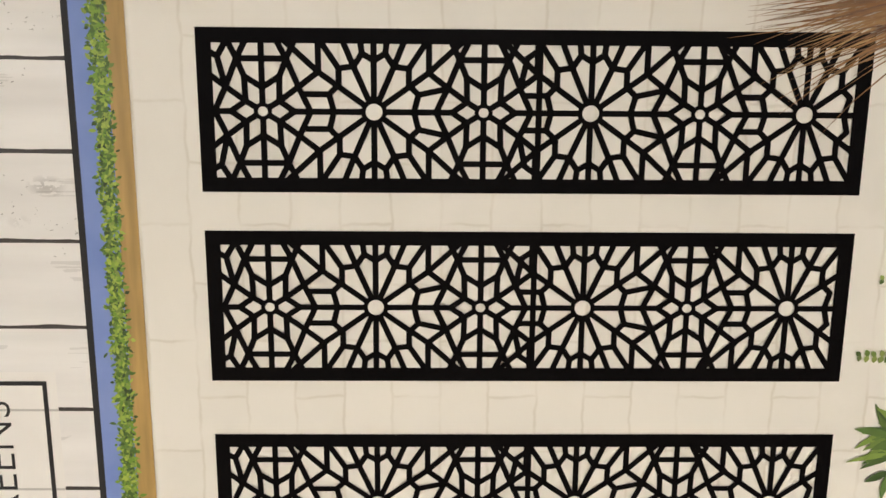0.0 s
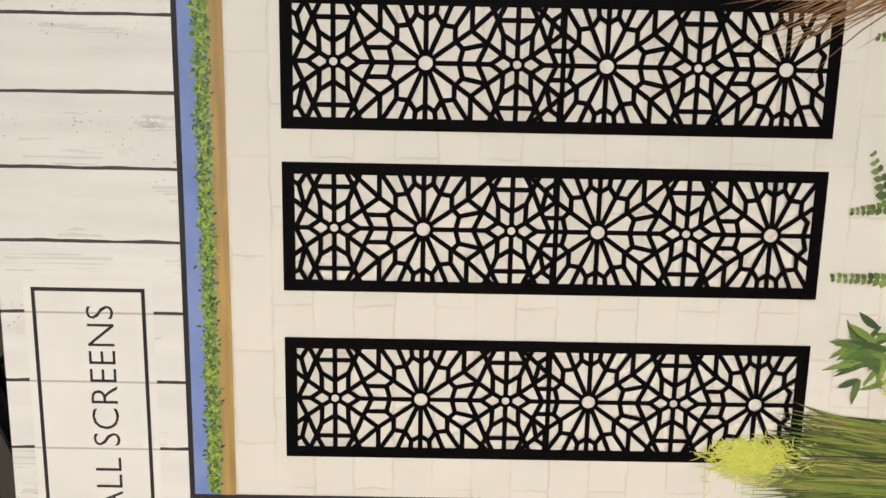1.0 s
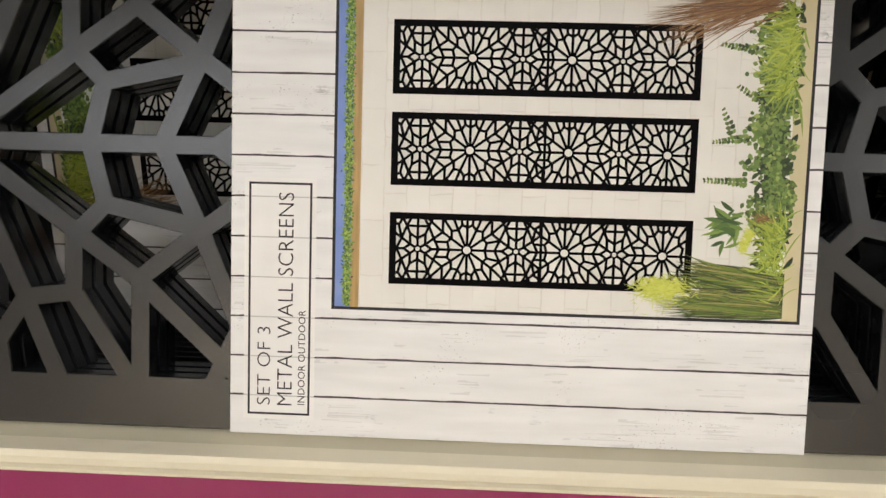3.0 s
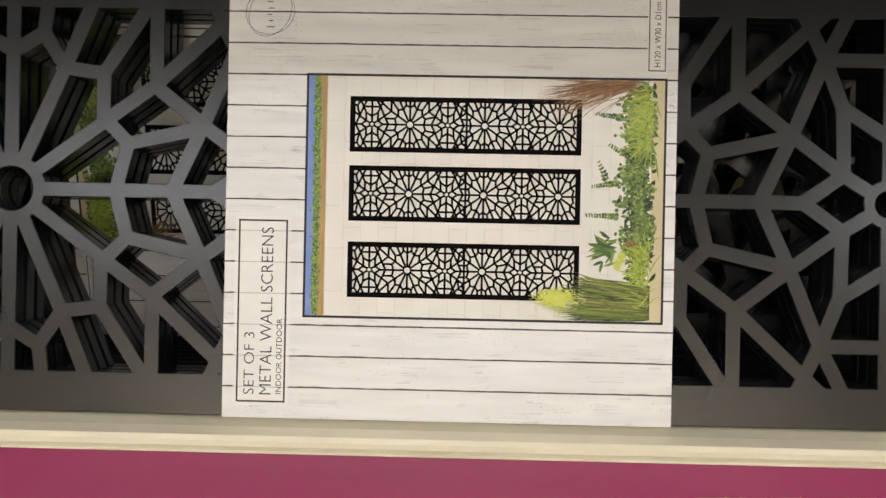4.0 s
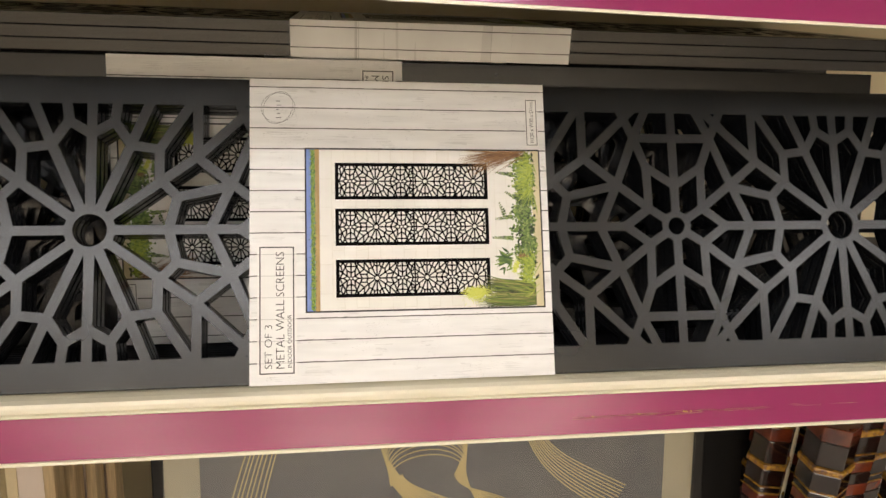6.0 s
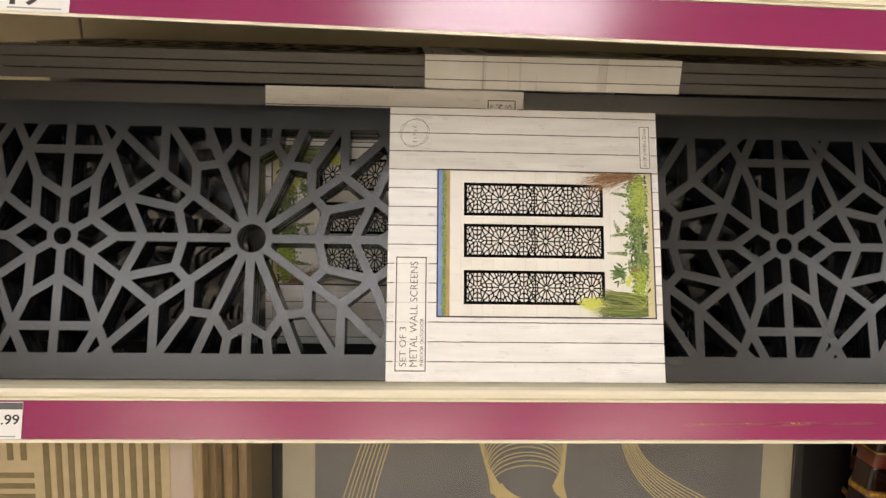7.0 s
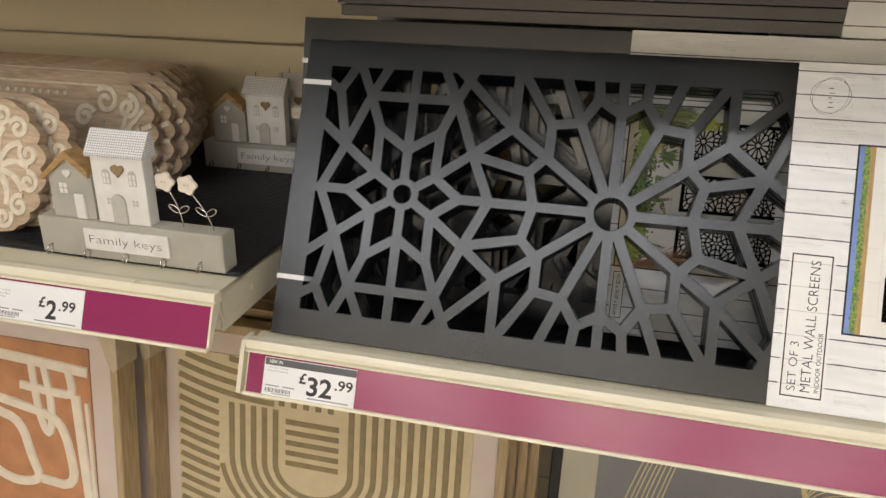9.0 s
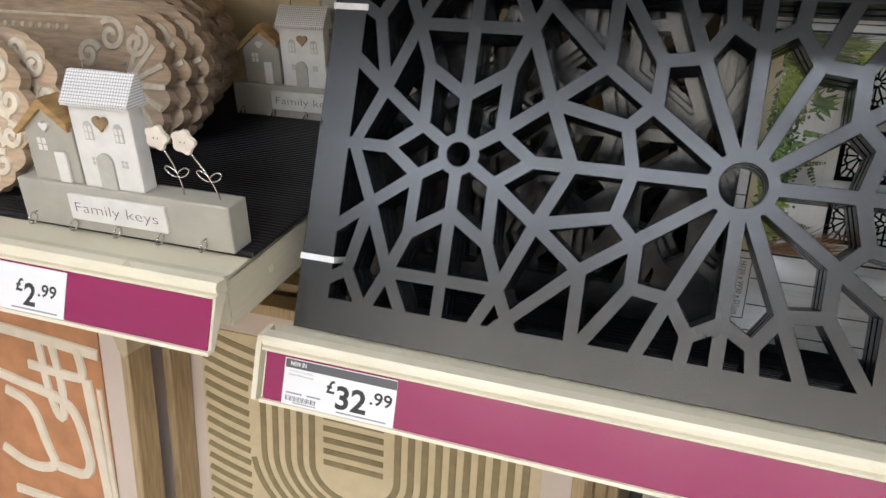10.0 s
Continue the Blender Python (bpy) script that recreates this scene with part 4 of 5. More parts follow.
def key_rack(m, label):
    """A block with two painted houses, hooks and wire flowers; from its foot's front left corner."""
    e = empty("key_rack", m, label, "key rack", "family key racks")
    L, H, D = 0.204, 0.039, 0.024
    part("base_block", box(0, L, 0, D, 0, H, 0.0016), M_SAGE, e)
    sg = part("sign", box(0.054, 0.148, -0.0036, -0.0002, 0.0105, 0.0330, 0.0009), M_WHITEPAINT, e, "white sign plate")
    part("lettering", letters("Family keys", 0.0086, 0.080, -0.00018), M_SIGNINK, sg, "", Matrix.Translation((0.0605, -0.0039, 0.0180)))
    # tall white house
    y0, y1 = 0.003, 0.021
    part("tall_house", box(0.070, 0.127, y0, y1 - 0.003, H, H + 0.070, 0.001), M_WHITEPAINT, e, "tall white wooden house")
    bm = profile([(y0 - 0.004, H + 0.0665), (y0 - 0.0045, H + 0.0695), (y1 - 0.008, H + 0.0905), (y1 - 0.004, H + 0.0905), (y1, H + 0.0665)], 0.0675, 0.1300)
    part("tall_roof", bm, M_FILIGREE, e, "grey flower-patterned roof")
    part("heart", prism(moved(heart_points(0.0066), 0.1000, H + 0.0545), y0 - 0.0030, y0), M_BROWNHEART, e, "brown wooden heart")
    part("door", prism(moved(arch_points(0.0150, 0.0295), 0.0960, H + 0.0005), y0 - 0.0022, y0 - 0.0001), M_DOORGREY, e)
    for x in (0.0855, 0.1140):
        w = part("window", prism(moved(arch_points(0.0085, 0.0150), x, H + 0.0395), y0 - 0.0004, y0 - 0.00005), M_DOORGREY, e)
        for sx in (-1, 1):
            part("pane", rect(x + sx * 0.0020 - 0.0013, x + sx * 0.0020 + 0.0013, H + 0.0405, H + 0.0455, y0 - 0.0007), M_WHITEPAINT, w)
            part("pane", rect(x + sx * 0.0020 - 0.0013, x + sx * 0.0020 + 0.0013, H + 0.0463, H + 0.0508, y0 - 0.0007), M_WHITEPAINT, w)
    for x in (0.0830, 0.1110):
        for i in range(2):
            for j in range(2):
                part("pane", rect(x + i * 0.0034, x + i * 0.0034 + 0.0027, H + 0.0195 + j * 0.0034, H + 0.0222 + j * 0.0034, y0 - 0.0004), M_DOORGREY, e)
    # small house
    y0, y1 = 0.005, 0.020
    part("small_house", prism([(0.0175, H), (0.0660, H), (0.0660, H + 0.046), (0.0430, H + 0.064), (0.0175, H + 0.044)], y0, y1, 0.0006), M_SAGE, e, "small sage wooden house")
    part("small_roof", prism([(0.0090, H + 0.0400), (0.0125, H + 0.0372), (0.0430, H + 0.0605), (0.0655, H + 0.0430), (0.0655, H + 0.0505), (0.0430, H + 0.0690)], y0 - 0.004, y1 + 0.003, 0.0006), M_TANWOOD, e, "golden wooden roof")
    part("heart", prism(moved(heart_points(0.0046), 0.0410, H + 0.0460), y0 - 0.0028, y0), M_WHITEPAINT, e, "white wooden heart")
    part("door", box(0.0455, 0.0565, y0 - 0.0030, y0 - 0.0001, H + 0.0005, H + 0.0260, 0.0006), M_WHITEPAINT, e, "white wooden door")
    for i in range(2):
        for j in range(2):
            part("pane", rect(0.0285 + i * 0.0050, 0.0325 + i * 0.0050, H + 0.0250 + j * 0.0056, H + 0.0298 + j * 0.0056, y0 - 0.0004), M_WHITEPAINT, e)
    # hooks under the front edge
    for x in (0.013, 0.056, 0.0995, 0.1405, 0.180):
        pts = []
        for i in range(15):
            a = math.radians(110 - i * 24)
            pts.append((x + 0.0012 * math.sin(i * 0.6), -0.0050 - 0.0042 * math.cos(a) - 0.001, 0.0060 + 0.0046 * math.sin(a)))
        part("hook", tube([(x, 0.001, 0.0102)] + pts, 0.00075, 6), M_STEEL, e, "small steel cup hook", smooth=True)
    # hangers on the roofs
    for x in (0.082, 0.121):
        part("hanger", tube([(x, 0.0150, H + 0.0890), (x, 0.0150, H + 0.0965), (x + 0.0018, 0.0150, H + 0.0972)], 0.0006, 6), M_STEEL, e)
    # wire flowers
    for fx, sx, hz in ((0.146, 0.157, 0.0465), (0.1695, 0.190, 0.0455)):
        stem = [(sx + (fx + 0.002 - sx) * t + 0.003 * math.sin(3.2 * t), 0.012 - 0.004 * t, H - 0.002 + (hz - 0.006) * t) for t in [i / 9 for i in range(10)]]
        part("stem", tube(stem, 0.0007, 6), M_STEEL, e, "twisted wire stem", smooth=True)
        mid = stem[4]
        for sgn in (-1, 1):
            loop = []
            for i in range(16):
                t = i * math.tau / 16
                u, v = 0.0062 * (1 - math.cos(t)), 0.0028 * math.sin(t)
                a = 0.55 if sgn > 0 else 2.6
                loop.append((mid[0] + u * math.cos(a) - v * math.sin(a), mid[1] - 0.0008, mid[2] + u * math.sin(a) + v * math.cos(a)))
            part("wire_leaf", tube(loop, 0.0006, 6, True), M_STEEL, e, smooth=True)
        petal = [(fx + (0.0096 + 0.0011 * math.cos(5 * t)) * math.cos(t), H + hz + (0.0090 + 0.0011 * math.cos(5 * t)) * math.sin(t)) for t in [i * math.tau / 40 for i in range(40)]]
        fl = part("flower", prism(petal, 0.0045, 0.0080, 0.0006), M_FLOWERWHITE, e, "cream wooden button flower")
        for dx in (-0.0018, 0.0018):
            part("button_hole", prism([(fx + dx + 0.0006 * math.cos(i), H + hz + 0.0008 * math.sin(i)) for i in (0, 1.57, 3.14, 4.71)], 0.0042, 0.0046), M_BROWNHEART, fl)
    return e


RZ = LEFT_Z + 0.0022
key_rack(pose(-0.853, -0.010, RZ), "sage and white wooden key rack with two houses and hooks")
key_rack(pose(-0.868, 0.322, RZ), "sage and white wooden key rack at the back of the shelf")
key_rack(pose(-0.840, 0.368, RZ), "sage and white wooden key rack hidden behind another")

# ---- carved plaques ----
M_CARVE = mat_new("limed_brown_wood", (0.58, 0.43, 0.29), 0.65, var=0.35, var_scale=30, stretch=(1, 1, 8), bump=0.3, bump_scale=150)
M_CARVELIGHT = mat_new("whitewashed_carving", (0.78, 0.69, 0.55), 0.65, var=0.2, var_scale=120, bump=0.3)
M_CARVEEDGE = mat_new("raw_carved_edge", (0.36, 0.28, 0.21), 0.75, var=0.3, var_scale=80)


def plaque_outline(h, length):
    """A long board whose end is a scalloped fan."""
    pts = [(-length, 0.0), (-0.075, 0.0)]
    n = 60
    for i in range(n + 1):
        a = -math.pi / 2 + math.pi * i / n
        r = 1 + 0.15 * abs(math.sin(8.5 * a)) - 0.07
        pts.append((-0.058 + 0.056 * math.cos(a) * r, h / 2 + h / 2 * math.sin(a) * (0.97 + 0.03 * r)))
    pts += [(-0.075, h), (-length, h)]
    return pts


def spiral(cx, cz, r, turns, a0, sgn, n=22):
    return [(cx + r * (1 - 0.8 * t) * math.cos(a0 + sgn * turns * math.tau * t), cz + r * (1 - 0.8 * t) * math.sin(a0 + sgn * turns * math.tau * t)) for t in [i / n for i in range(n + 1)]]


def ribbon(points, w, y0, y1):
    """A raised flat band along a line in x and z."""
    bm = bmesh.new()
    n = len(points)
    rows = []
    for i, (x, z) in enumerate(points):
        ax, az = points[max(0, i - 1)]
        bx, bz = points[min(n - 1, i + 1)]
        d = Vector((bx - ax, bz - az))
        d = d.normalized() if d.length else Vector((1, 0))
        ww = w / 2
        rows.append([bm.verts.new(p) for p in ((x - d.y * ww, y1, z + d.x * ww), (x - d.y * ww * 0.8, y0, z + d.x * ww * 0.8), (x + d.y * ww * 0.8, y0, z - d.x * ww * 0.8), (x + d.y * ww, y1, z - d.x * ww))])
    for a, b in zip(rows, rows[1:]):
        for k in range(3):
            bm.faces.new((a[k], a[k + 1], b[k + 1], b[k]))
    bm.faces.new(rows[0])
    bm.faces.new(rows[-1][::-1])
    bmesh.ops.recalc_face_normals(bm, faces=bm.faces[:])
    return bm


ME_PLAQUE = {}


def carved_plaque(m, style, label):
    h, length, t = 0.142, 0.62, 0.011
    e = empty("carved_plaque", m, label, "wall plaque", "stacked carved plaques")

    def shared(key, make, mat):
        if key not in ME_PLAQUE:
            me = bpy.data.meshes.new("carving")
            bm = make()
            bm.to_mesh(me)
            bm.free()
            me.materials.append(mat)
            ME_PLAQUE[key] = me
        return ME_PLAQUE[key]

    part("board", shared("board", lambda: prism(plaque_outline(h, length), 0, t), M_CARVE), None, e)
    for z in (0.006, h - 0.006):
        part("border_line", shared(("line", z), lambda z=z: ribbon([(-length, z), (-0.075, z)], 0.0028, -0.0012, 0), M_CARVELIGHT), None, e)
    if style == "scroll":
        for k, (cx, cz, r, a, sg) in enumerate(((-0.072, 0.118, 0.017, 2.4, -1), (-0.041, 0.112, 0.015, 1.6, -1), (-0.070, 0.024, 0.017, -2.4, 1), (-0.041, 0.030, 0.015, -1.6, 1), (-0.100, 0.098, 0.014, 0.4, 1), (-0.100, 0.044, 0.014, -0.4, -1))):
            part("scroll", shared(("scroll", k), lambda c=(cx, cz, r, 1.35, a, sg): ribbon(spiral(*c), 0.0072, -0.0026, 0), M_CARVELIGHT), None, e)
        for i in range(7):
            a = -1.25 + 2.5 * i / 6
            pts = [(-0.052 + (0.008 + 0.040 * q) * math.cos(a), h / 2 + (0.008 + 0.046 * q) * math.sin(a)) for q in (0, 0.25, 0.5, 0.75, 1)]
            part("petal", shared(("petal", i), lambda p=pts: ribbon(p, 0.0068, -0.0020, 0), M_CARVELIGHT), None, e)
        for i in range(18):
            x = -0.13 - 0.012 * i
            part("bead", shared(("bead", i), lambda x=x: prism([(x + 0.0028 * math.cos(j * 0.785), 0.0160 + h - 0.034 + 0.0028 * math.sin(j * 0.785)) for j in range(8)], -0.0016, 0), M_CARVELIGHT), None, e)
    else:
        for k in range(10):
            a = k * math.tau / 10
            pts = [(-0.060 + (0.007 + 0.034 * q) * math.cos(a) - 0.006 * math.sin(3 * q) * math.sin(a), h / 2 + (0.007 + 0.036 * q) * math.sin(a) + 0.006 * math.sin(3 * q) * math.cos(a)) for q in (0, 0.2, 0.4, 0.6, 0.8, 1)]
            part("petal", shared(("rose", k), lambda p=pts: ribbon(p, 0.0078, -0.0022, 0), M_CARVELIGHT), None, e)
        for k in range(6):
            a = -1.35 + 2.7 * k / 5
            c = (-0.060 + 0.043 * math.cos(a), h / 2 + 0.056 * math.sin(a), 0.0115, 1.3, a + 2, 1 if k % 2 else -1)
            part("scroll", shared(("rim", k), lambda c=c: ribbon(spiral(*c), 0.0066, -0.0026, 0), M_CARVELIGHT), None, e)
        for k, (cx, cz, sg) in enumerate(((-0.118, 0.112, 1), (-0.118, 0.030, -1), (-0.145, 0.112, -1), (-0.145, 0.030, 1))):
            part("scroll", shared(("arm", k), lambda c=(cx, cz, 0.016, 1.2, 0.3, sg): ribbon(spiral(*c), 0.0072, -0.0026, 0), M_CARVELIGHT), None, e)
    return e


for i, (x, y, deg, style) in enumerate(((-0.876, 0.018, 14, "rose"), (-0.858, 0.040, 14, "rose"),
                                        (-0.833, 0.146, 18, "scroll"), (-0.823, 0.165, 18, "scroll"), (-0.815, 0.184, 18, "scroll"), (-0.821, 0.203, 18, "scroll"),
                                        (-0.868, 0.236, 16, "scroll"), (-0.862, 0.252, 16, "scroll"), (-0.860, 0.268, 16, "scroll"), (-0.864, 0.284, 16, "scroll"), (-0.866, 0.300, 16, "scroll"), (-0.872, 0.316, 16, "scroll"))):
    carved_plaque(pose(x, y, RZ + 0.011 * math.sin(radians(deg)), -deg, 0, 0), style,
                  "limed brown carved plaque with a whitewashed rosette, leaning" if style == "rose" else "limed brown carved plaque with whitewashed scrolls, leaning in a row")

# ---- pictures on the bottom shelf ----
M_OAK = mat_new("pale_oak_frame", (0.46, 0.33, 0.18), 0.5, var=0.35, var_scale=40, stretch=(8, 8, 0.6), bump=0.2)
M_MOUNT = mat_new("blush_mount", (0.60, 0.50, 0.43), 0.6, var=0.05, var_scale=20)
M_BEIGE = mat_new("beige_canvas", (0.58, 0.47, 0.29), 0.7, var=0.10, var_scale=60, bump=0.25, bump_scale=900)
M_TAUPE = mat_new("taupe_paint", (0.26, 0.20, 0.10), 0.7, var=0.18, var_scale=90)
M_TERRA = mat_new("terracotta_paint", (0.50, 0.23, 0.105), 0.7, var=0.25, var_scale=30)
M_CREAMPAINT = mat_new("cream_brush_paint", (0.72, 0.63, 0.50), 0.7, var=0.08, var_scale=60)
M_CARD = mat_new("kraft_corner", (0.52, 0.42, 0.28), 0.75, var=0.12, var_scale=60)
M_BLACKFRAME = mat_new("black_frame", (0.010, 0.009, 0.009), 0.4)
M_CHAMPAGNE = mat_new("champagne_mount", (0.52, 0.46, 0.32), 0.45, var=0.06, var_scale=30)
M_SLATE = mat_new("slate_print", (0.10, 0.098, 0.105), 0.35, var=0.5, var_scale=5, alt=(0.17, 0.165, 0.16))
M_GOLD = mat_new("gold_line", (0.70, 0.55, 0.24), 0.4)
M_GLASS = bpy.data.materials.new("picture_glass")
M_GLASS.use_nodes = True
_g = M_GLASS.node_tree.nodes["Principled BSDF"]
_g.inputs["Transmission Weight"].default_value = 1.0
_g.inputs["Roughness"].default_value = 0.02
_g.inputs["IOR"].default_value = 1.45


def framed(m, w, h, d, rim, mount, frame_mat, mount_mat, print_mat, label):
    """A framed picture from its front foot's left corner; returns it and its print's corners."""
    e = empty("framed_picture", m, label, "picture")
    for x0, x1, z0, z1 in ((0, rim, 0, h), (w - rim, w, 0, h), (rim, w - rim, 0, rim), (rim, w - rim, h - rim, h)):
        part("frame_rail", box(x0, x1, 0, d, z0, z1, 0.0012), frame_mat, e)
    part("backing", box(rim, w - rim, d * 0.55, d * 0.8, rim, h - rim), M_CARD, e)
    part("mount", box(rim, w - rim, d * 0.30, d * 0.54, rim, h - rim), mount_mat, e)
    a = rim + mount
    part("print", box(a, w - a, d * 0.30 - 0.002, d * 0.30 - 0.0002, a, h - a), print_mat, e)
    return e, a


BZ = 0.4725
# striped abstract
RW, RH, RD = 0.470, 0.665, 0.030
rb, ra = framed(pose(-0.850, 0.015, BZ, -9, 0, 0), RW, RH, RD, 0.012, 0.030, M_OAK, M_MOUNT, M_BEIGE, "framed beige abstract print with taupe arched stripes, pale wood")
PY = RD * 0.30 - 0.0022


def stripe(points, w):
    part("stripe", ribbon(points, w, PY - 0.0006, PY), M_TAUPE, rb)


cx, base = 0.228, 0.490
for i in range(5):
    stripe([(cx - 0.036, base + 0.0140 * i), (cx + 0.034, base + 0.0140 * i)], 0.0072)
for i in range(10):
    r = 0.050 + 0.0150 * i
    left = [(cx - r, base + 0.070)] if i < 5 else []
    arc = [(cx + r * math.cos(math.pi + math.pi * k / 24), base - 0.004 + 0.82 * r * math.sin(math.pi + math.pi * k / 24)) for k in range(25)]
    if i > 4:
        arc = [q for q in arc if q[0] > cx - 0.125 + 0.012 * (i - 5)]
    arc = [q for q in arc if ra + 0.003 < q[0] < RW - ra - 0.003]
    right = [(cx + r, RH - ra - 0.003)] if cx + r < RW - ra - 0.003 else []
    stripe(left + arc + right, 0.0078)
for i in range(5):
    x = cx - 0.042 + 0.0162 * i
    stripe([(x, base + 0.076), (x, RH - ra - 0.003)], 0.0078)
for i in range(18):
    z0 = RH - ra + 0.045 - 0.0158 * i
    end = cx - 0.052 if z0 - 0.022 > base + 0.074 else cx - 0.128
    pts = []
    for k in range(14):
        t = k / 13
        x = ra + 0.003 + (end - ra - 0.003) * t
        z = z0 - 0.022 * (1 - (1 - (x - ra) / 0.13) ** 2)
        if ra + 0.003 < z < RH - ra - 0.004:
            pts.append((x, z))
    if len(pts) > 2:
        stripe(pts, 0.0078)
# the same size of picture stacked behind
for k in range(3):
    framed(pose(-0.846 + 0.012 * k, 0.062 + 0.036 * k, BZ, -9, 0, 0), RW, RH - 0.004 * k, 0.030, 0.012, 0.03, M_OAK, M_MOUNT, M_BEIGE, "pale wood framed picture stacked behind another")

# terracotta abstract
TW, TH = 0.46, 0.690
te, ta = framed(pose(-1.292, -0.050, BZ, -8, 0, 0), TW, TH, 0.032, 0.010, 0.034, M_OAK, M_MOUNT, M_TERRA, "framed terracotta abstract print with cream brush lines")
PY2 = 0.032 * 0.30 - 0.0022


def brush(points, w=0.016):
    part("brush_line", ribbon(points, w, PY2 - 0.0007 - 0.00012 * len(te.children), PY2), M_CREAMPAINT, te)


ox, oz = TW - ta, TH - ta
for pts, w in (([(-0.002, -0.030), (-0.100, -0.024), (-0.20, -0.020)], 0.014), ([(-0.082, -0.026), (-0.076, -0.100), (-0.062, -0.128), (-0.056, -0.080), (-0.064, -0.028)], 0.011),
               ([(-0.030, -0.028), (-0.024, -0.060), (-0.036, -0.064), (-0.100, -0.060)], 0.012), ([(-0.022, -0.062), (-0.016, -0.150), (-0.010, -0.235)], 0.014),
               ([(-0.150, -0.080), (-0.100, -0.088), (-0.050, -0.096), (-0.036, -0.130), (-0.030, -0.190), (-0.080, -0.186)], 0.013),
               ([(-0.140, -0.100), (-0.104, -0.110), (-0.092, -0.160), (-0.080, -0.188), (-0.120, -0.198), (-0.16, -0.180)], 0.013),
               ([(-0.006, -0.070), (-0.001, -0.235)], 0.006), ([(-0.15, -0.235), (-0.05, -0.238)], 0.012)):
    for _ in range(2):
        pts = [pts[0]] + [(a[0] * u + b[0] * (1 - u), a[1] * u + b[1] * (1 - u)) for a, b in zip(pts, pts[1:]) for u in (0.75, 0.25)] + [pts[-1]]
    brush([(ox + x, oz + z) for x, z in pts], w)
for k in range(3):
    framed(pose(-1.284 + 0.010 * k, 0.000 + 0.046 * k, BZ, -8, 0, 0), TW + 0.012 * k, TH - 0.008 * k, 0.032, 0.010, 0.034, M_OAK, M_MOUNT, M_TERRA, "pale wood framed picture stacked behind another")
for k in range(2):
    tagged(part("corner_protector", prism([(0, 0), (0.0, -0.060), (-0.006, -0.066), (-0.012, -0.058), (-0.030, -0.004), (-0.030, 0)], -0.002, 0.035, 0.001), M_CARD,
                m=pose(-1.292 + TW + 0.002 + 0.010 * k, -0.050 + 0.047 * k, BZ, -8, 0, 0) @ Matrix.Translation((0, 0, TH + 0.002 - 0.008 * k))), "folded kraft card corner protector on a picture frame", "packaging", "card corners")

# gold line picture
GW, GH = 0.872, 0.635
ge, ga = framed(pose(-0.340, 0.235, BZ, -12, 0, 0), GW, GH, 0.024, 0.016, 0.052, M_BLACKFRAME, M_CHAMPAGNE, M_SLATE, "large slate print with flowing gold lines in a black frame")
PY3 = 0.024 * 0.30 - 0.0026


def flow(a, b, c, d, spread_a, spread_d, n, bulge=(0, 0, 0, 0)):
    """A sheaf of fine gold lines between two ends; bulge opens its middle."""
    rnd = random.Random(n)
    for i in range(n):
        u = i / (n - 1) - 0.5 + rnd.uniform(-0.012, 0.012)
        p = [Vector(a) + Vector(spread_a) * u, Vector(b) + Vector(spread_a) * u * 0.8 + Vector(bulge[:2]) * (u + 0.5),
             Vector(c) + Vector(spread_d) * u * 0.9 + Vector(bulge[2:]) * (u + 0.5), Vector(d) + Vector(spread_d) * u]
        pts = []
        for k in range(21):
            t = k / 20
            q = p[0] * (1 - t) ** 3 + p[1] * 3 * t * (1 - t) ** 2 + p[2] * 3 * t * t * (1 - t) + p[3] * t ** 3
            pts.append((q.x, q.y))
        part("gold_line", ribbon(pts, 0.0017, PY3 - 0.0005, PY3), M_GOLD, ge)


flow((0.196, 0.540), (0.172, 0.470), (0.150, 0.420), (0.116, 0.270), (0.050, 0.004), (0.052, 0), 8)
flow((0.362, 0.372), (0.338, 0.432), (0.486, 0.440), (0.462, 0.372), (0.016, 0.012), (-0.016, 0.012), 17, (-0.130, 0.150, 0.085, 0.150))
flow((0.362, 0.380), (0.376, 0.350), (0.430, 0.330), (0.500, 0.270), (0.018, 0.010), (0.050, 0.044), 17)
flow((0.464, 0.380), (0.472, 0.350), (0.500, 0.336), (0.560, 0.290), (-0.016, -0.008), (0.020, 0.050), 15)
flow((0.570, 0.540), (0.566, 0.420), (0.600, 0.392), (0.726, 0.322), (0.024, 0), (0.026, 0.044), 10)
flow((0.250, 0.330), (0.270, 0.352), (0.300, 0.348), (0.330, 0.290), (0.02, -0.03), (0.03, 0.02), 7)
pane = part("glass", box(0.016, GW - 0.016, 0.0005, 0.0020, 0.016, GH - 0.016), M_GLASS, ge, "clear glass pane")
pane.visible_shadow = False
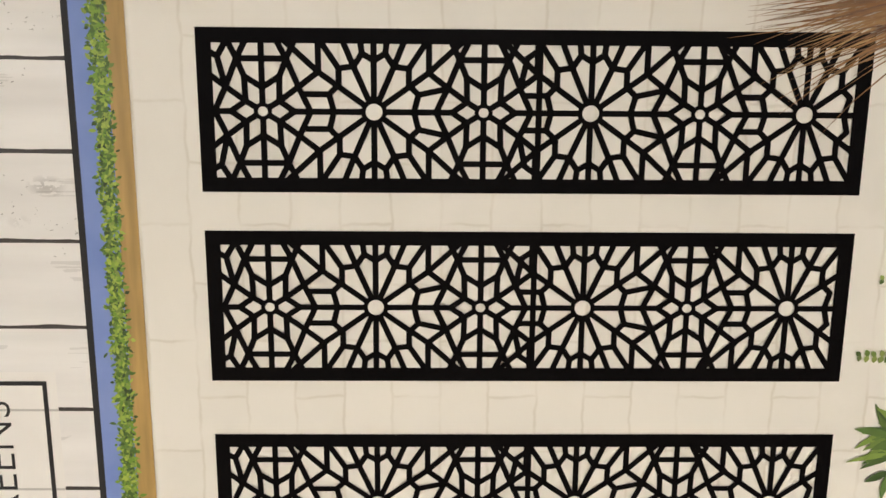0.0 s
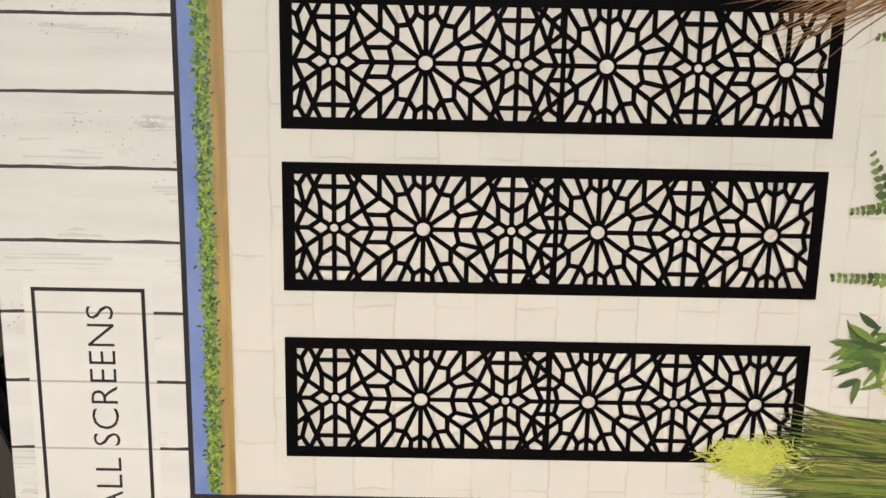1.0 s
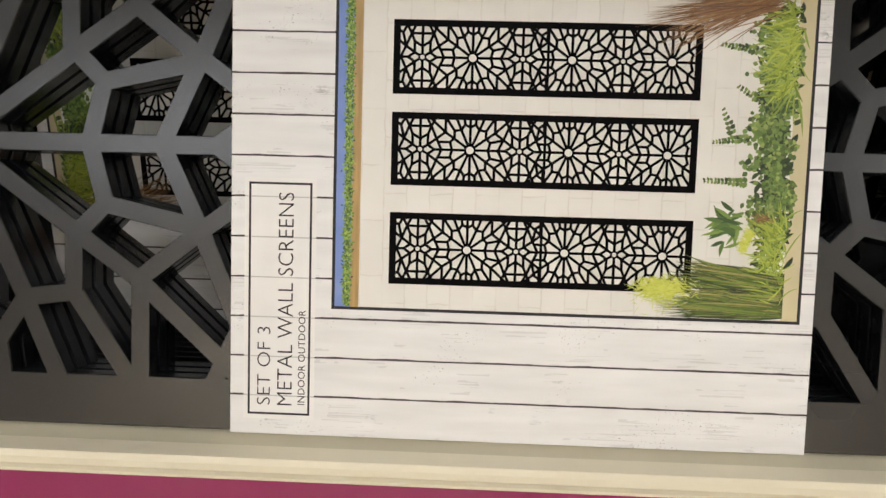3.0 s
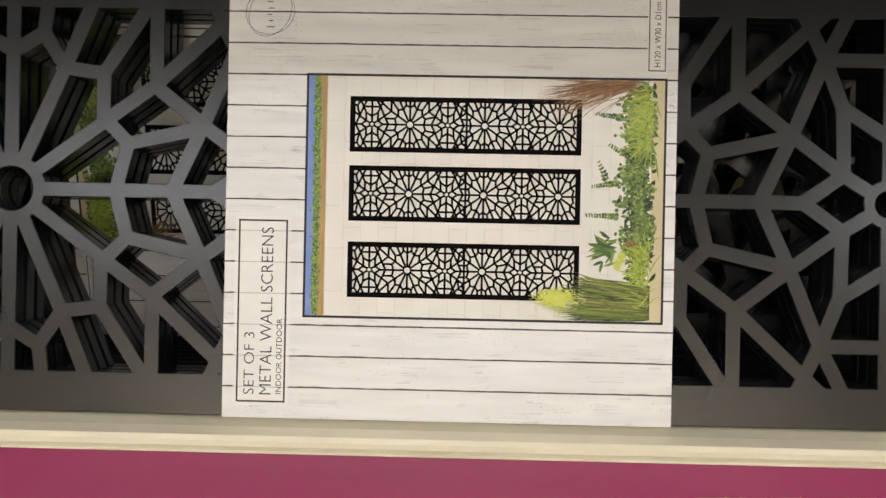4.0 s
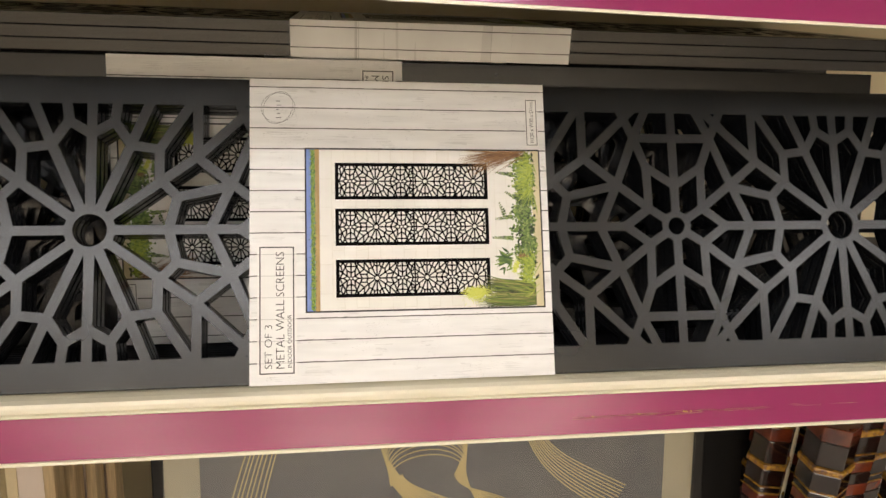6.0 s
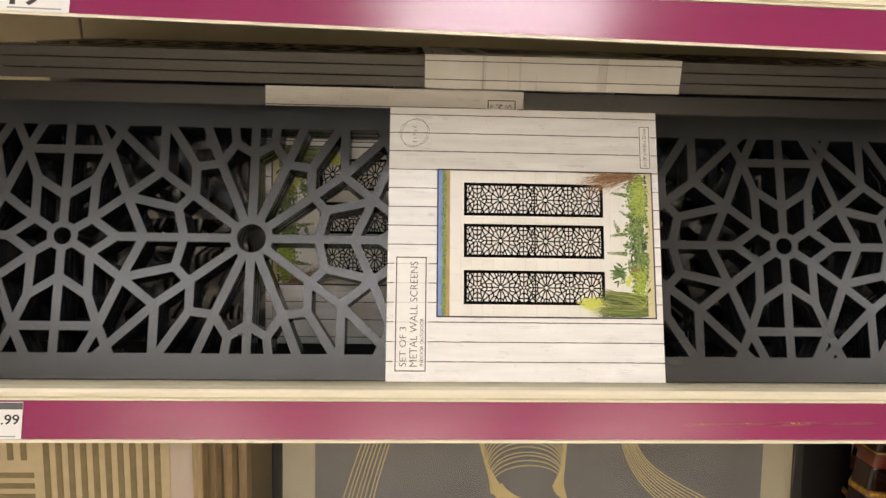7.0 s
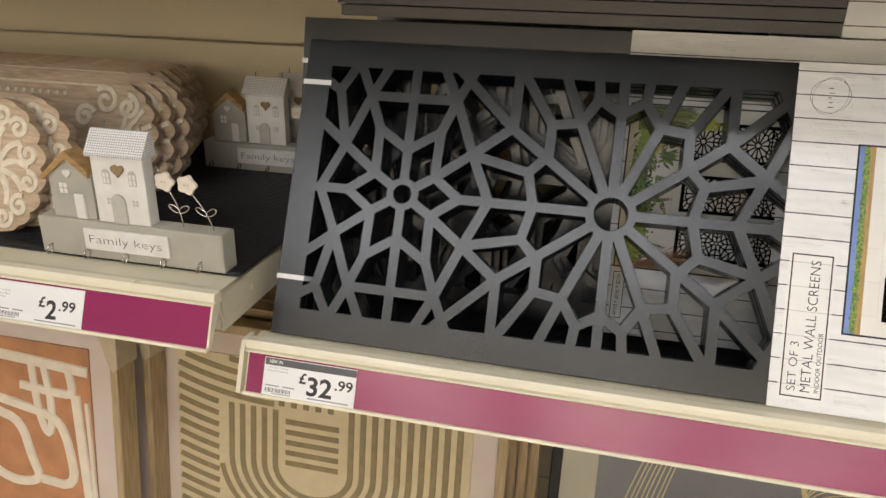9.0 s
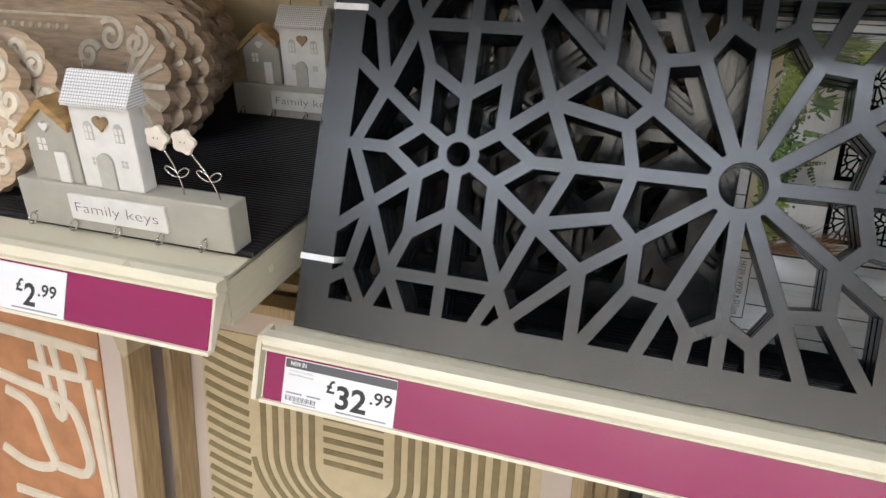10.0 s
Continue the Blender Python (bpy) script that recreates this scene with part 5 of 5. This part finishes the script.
# added: its wide black rim stands in for shade between picture and vases
framed(pose(-0.300, 0.285, BZ, -10, 0, 0), 0.935, 0.625, 0.022, 0.120, 0.0, M_BLACKFRAME, M_SLATE, M_SLATE, "large black frame added behind the gold print to darken the gap")

# ---- banded vases ----
M_AMBER = mat_new("red_brown_glass", (0.20, 0.036, 0.014), 0.08, coat=0.6, var=0.6, var_scale=30, alt=(0.07, 0.012, 0.007))
M_DARKAMBER = mat_new("black_brown_glass", (0.020, 0.007, 0.005), 0.07, coat=0.6, var=0.4, var_scale=40)
M_HONEY = mat_new("gold_flecked_rim", (0.55, 0.29, 0.04), 0.25, coat=0.4, var=0.8, var_scale=140, alt=(0.10, 0.03, 0.01))
BANDS = ((0.020, M_DARKAMBER, 0.97), (0.018, M_AMBER, 0.97), (0.0022, M_HONEY, 0.985), (0.010, M_DARKAMBER, 0.97), (0.0022, M_HONEY, 0.985), (0.030, M_DARKAMBER, 0.98),
         (0.0095, M_HONEY, 1.05), (0.040, M_DARKAMBER, 0.96), (0.024, M_AMBER, 0.97), (0.0022, M_HONEY, 0.985), (0.014, M_DARKAMBER, 0.97), (0.020, M_AMBER, 0.97))


def banded_vase(x, y, r, n):
    e = empty("banded_vase", pose(x, y, BZ, 0, 0, 17 * n), "black and red-brown banded faceted glass vase with gold rims", "vase", "banded glass vases")
    z, k = 0.0, 5 * n
    while z < 0.53:
        h, mat, wide = BANDS[k % len(BANDS)]
        bm = bmesh.new()
        bmesh.ops.create_cone(bm, cap_ends=True, segments=6, radius1=r * wide, radius2=r * wide, depth=h)
        bmesh.ops.bevel(bm, geom=bm.edges[:], offset=min(0.0020, h * 0.3), segments=2, affect="EDGES", profile=0.5)
        bmesh.ops.translate(bm, verts=bm.verts[:], vec=(0, 0, z + h / 2))
        part("glass_band", bm, mat, e)
        z += h + 0.0002
        k += 1


# the last three are added to fill the shaded gap behind the row
for i, (x, y, r) in enumerate(((0.622, 0.16, 0.036), (0.596, 0.245, 0.032), (0.692, 0.20, 0.036), (0.764, 0.15, 0.038), (0.655, 0.330, 0.034), (0.735, 0.320, 0.034), (0.815, 0.300, 0.036))):
    banded_vase(x, y, r, i)
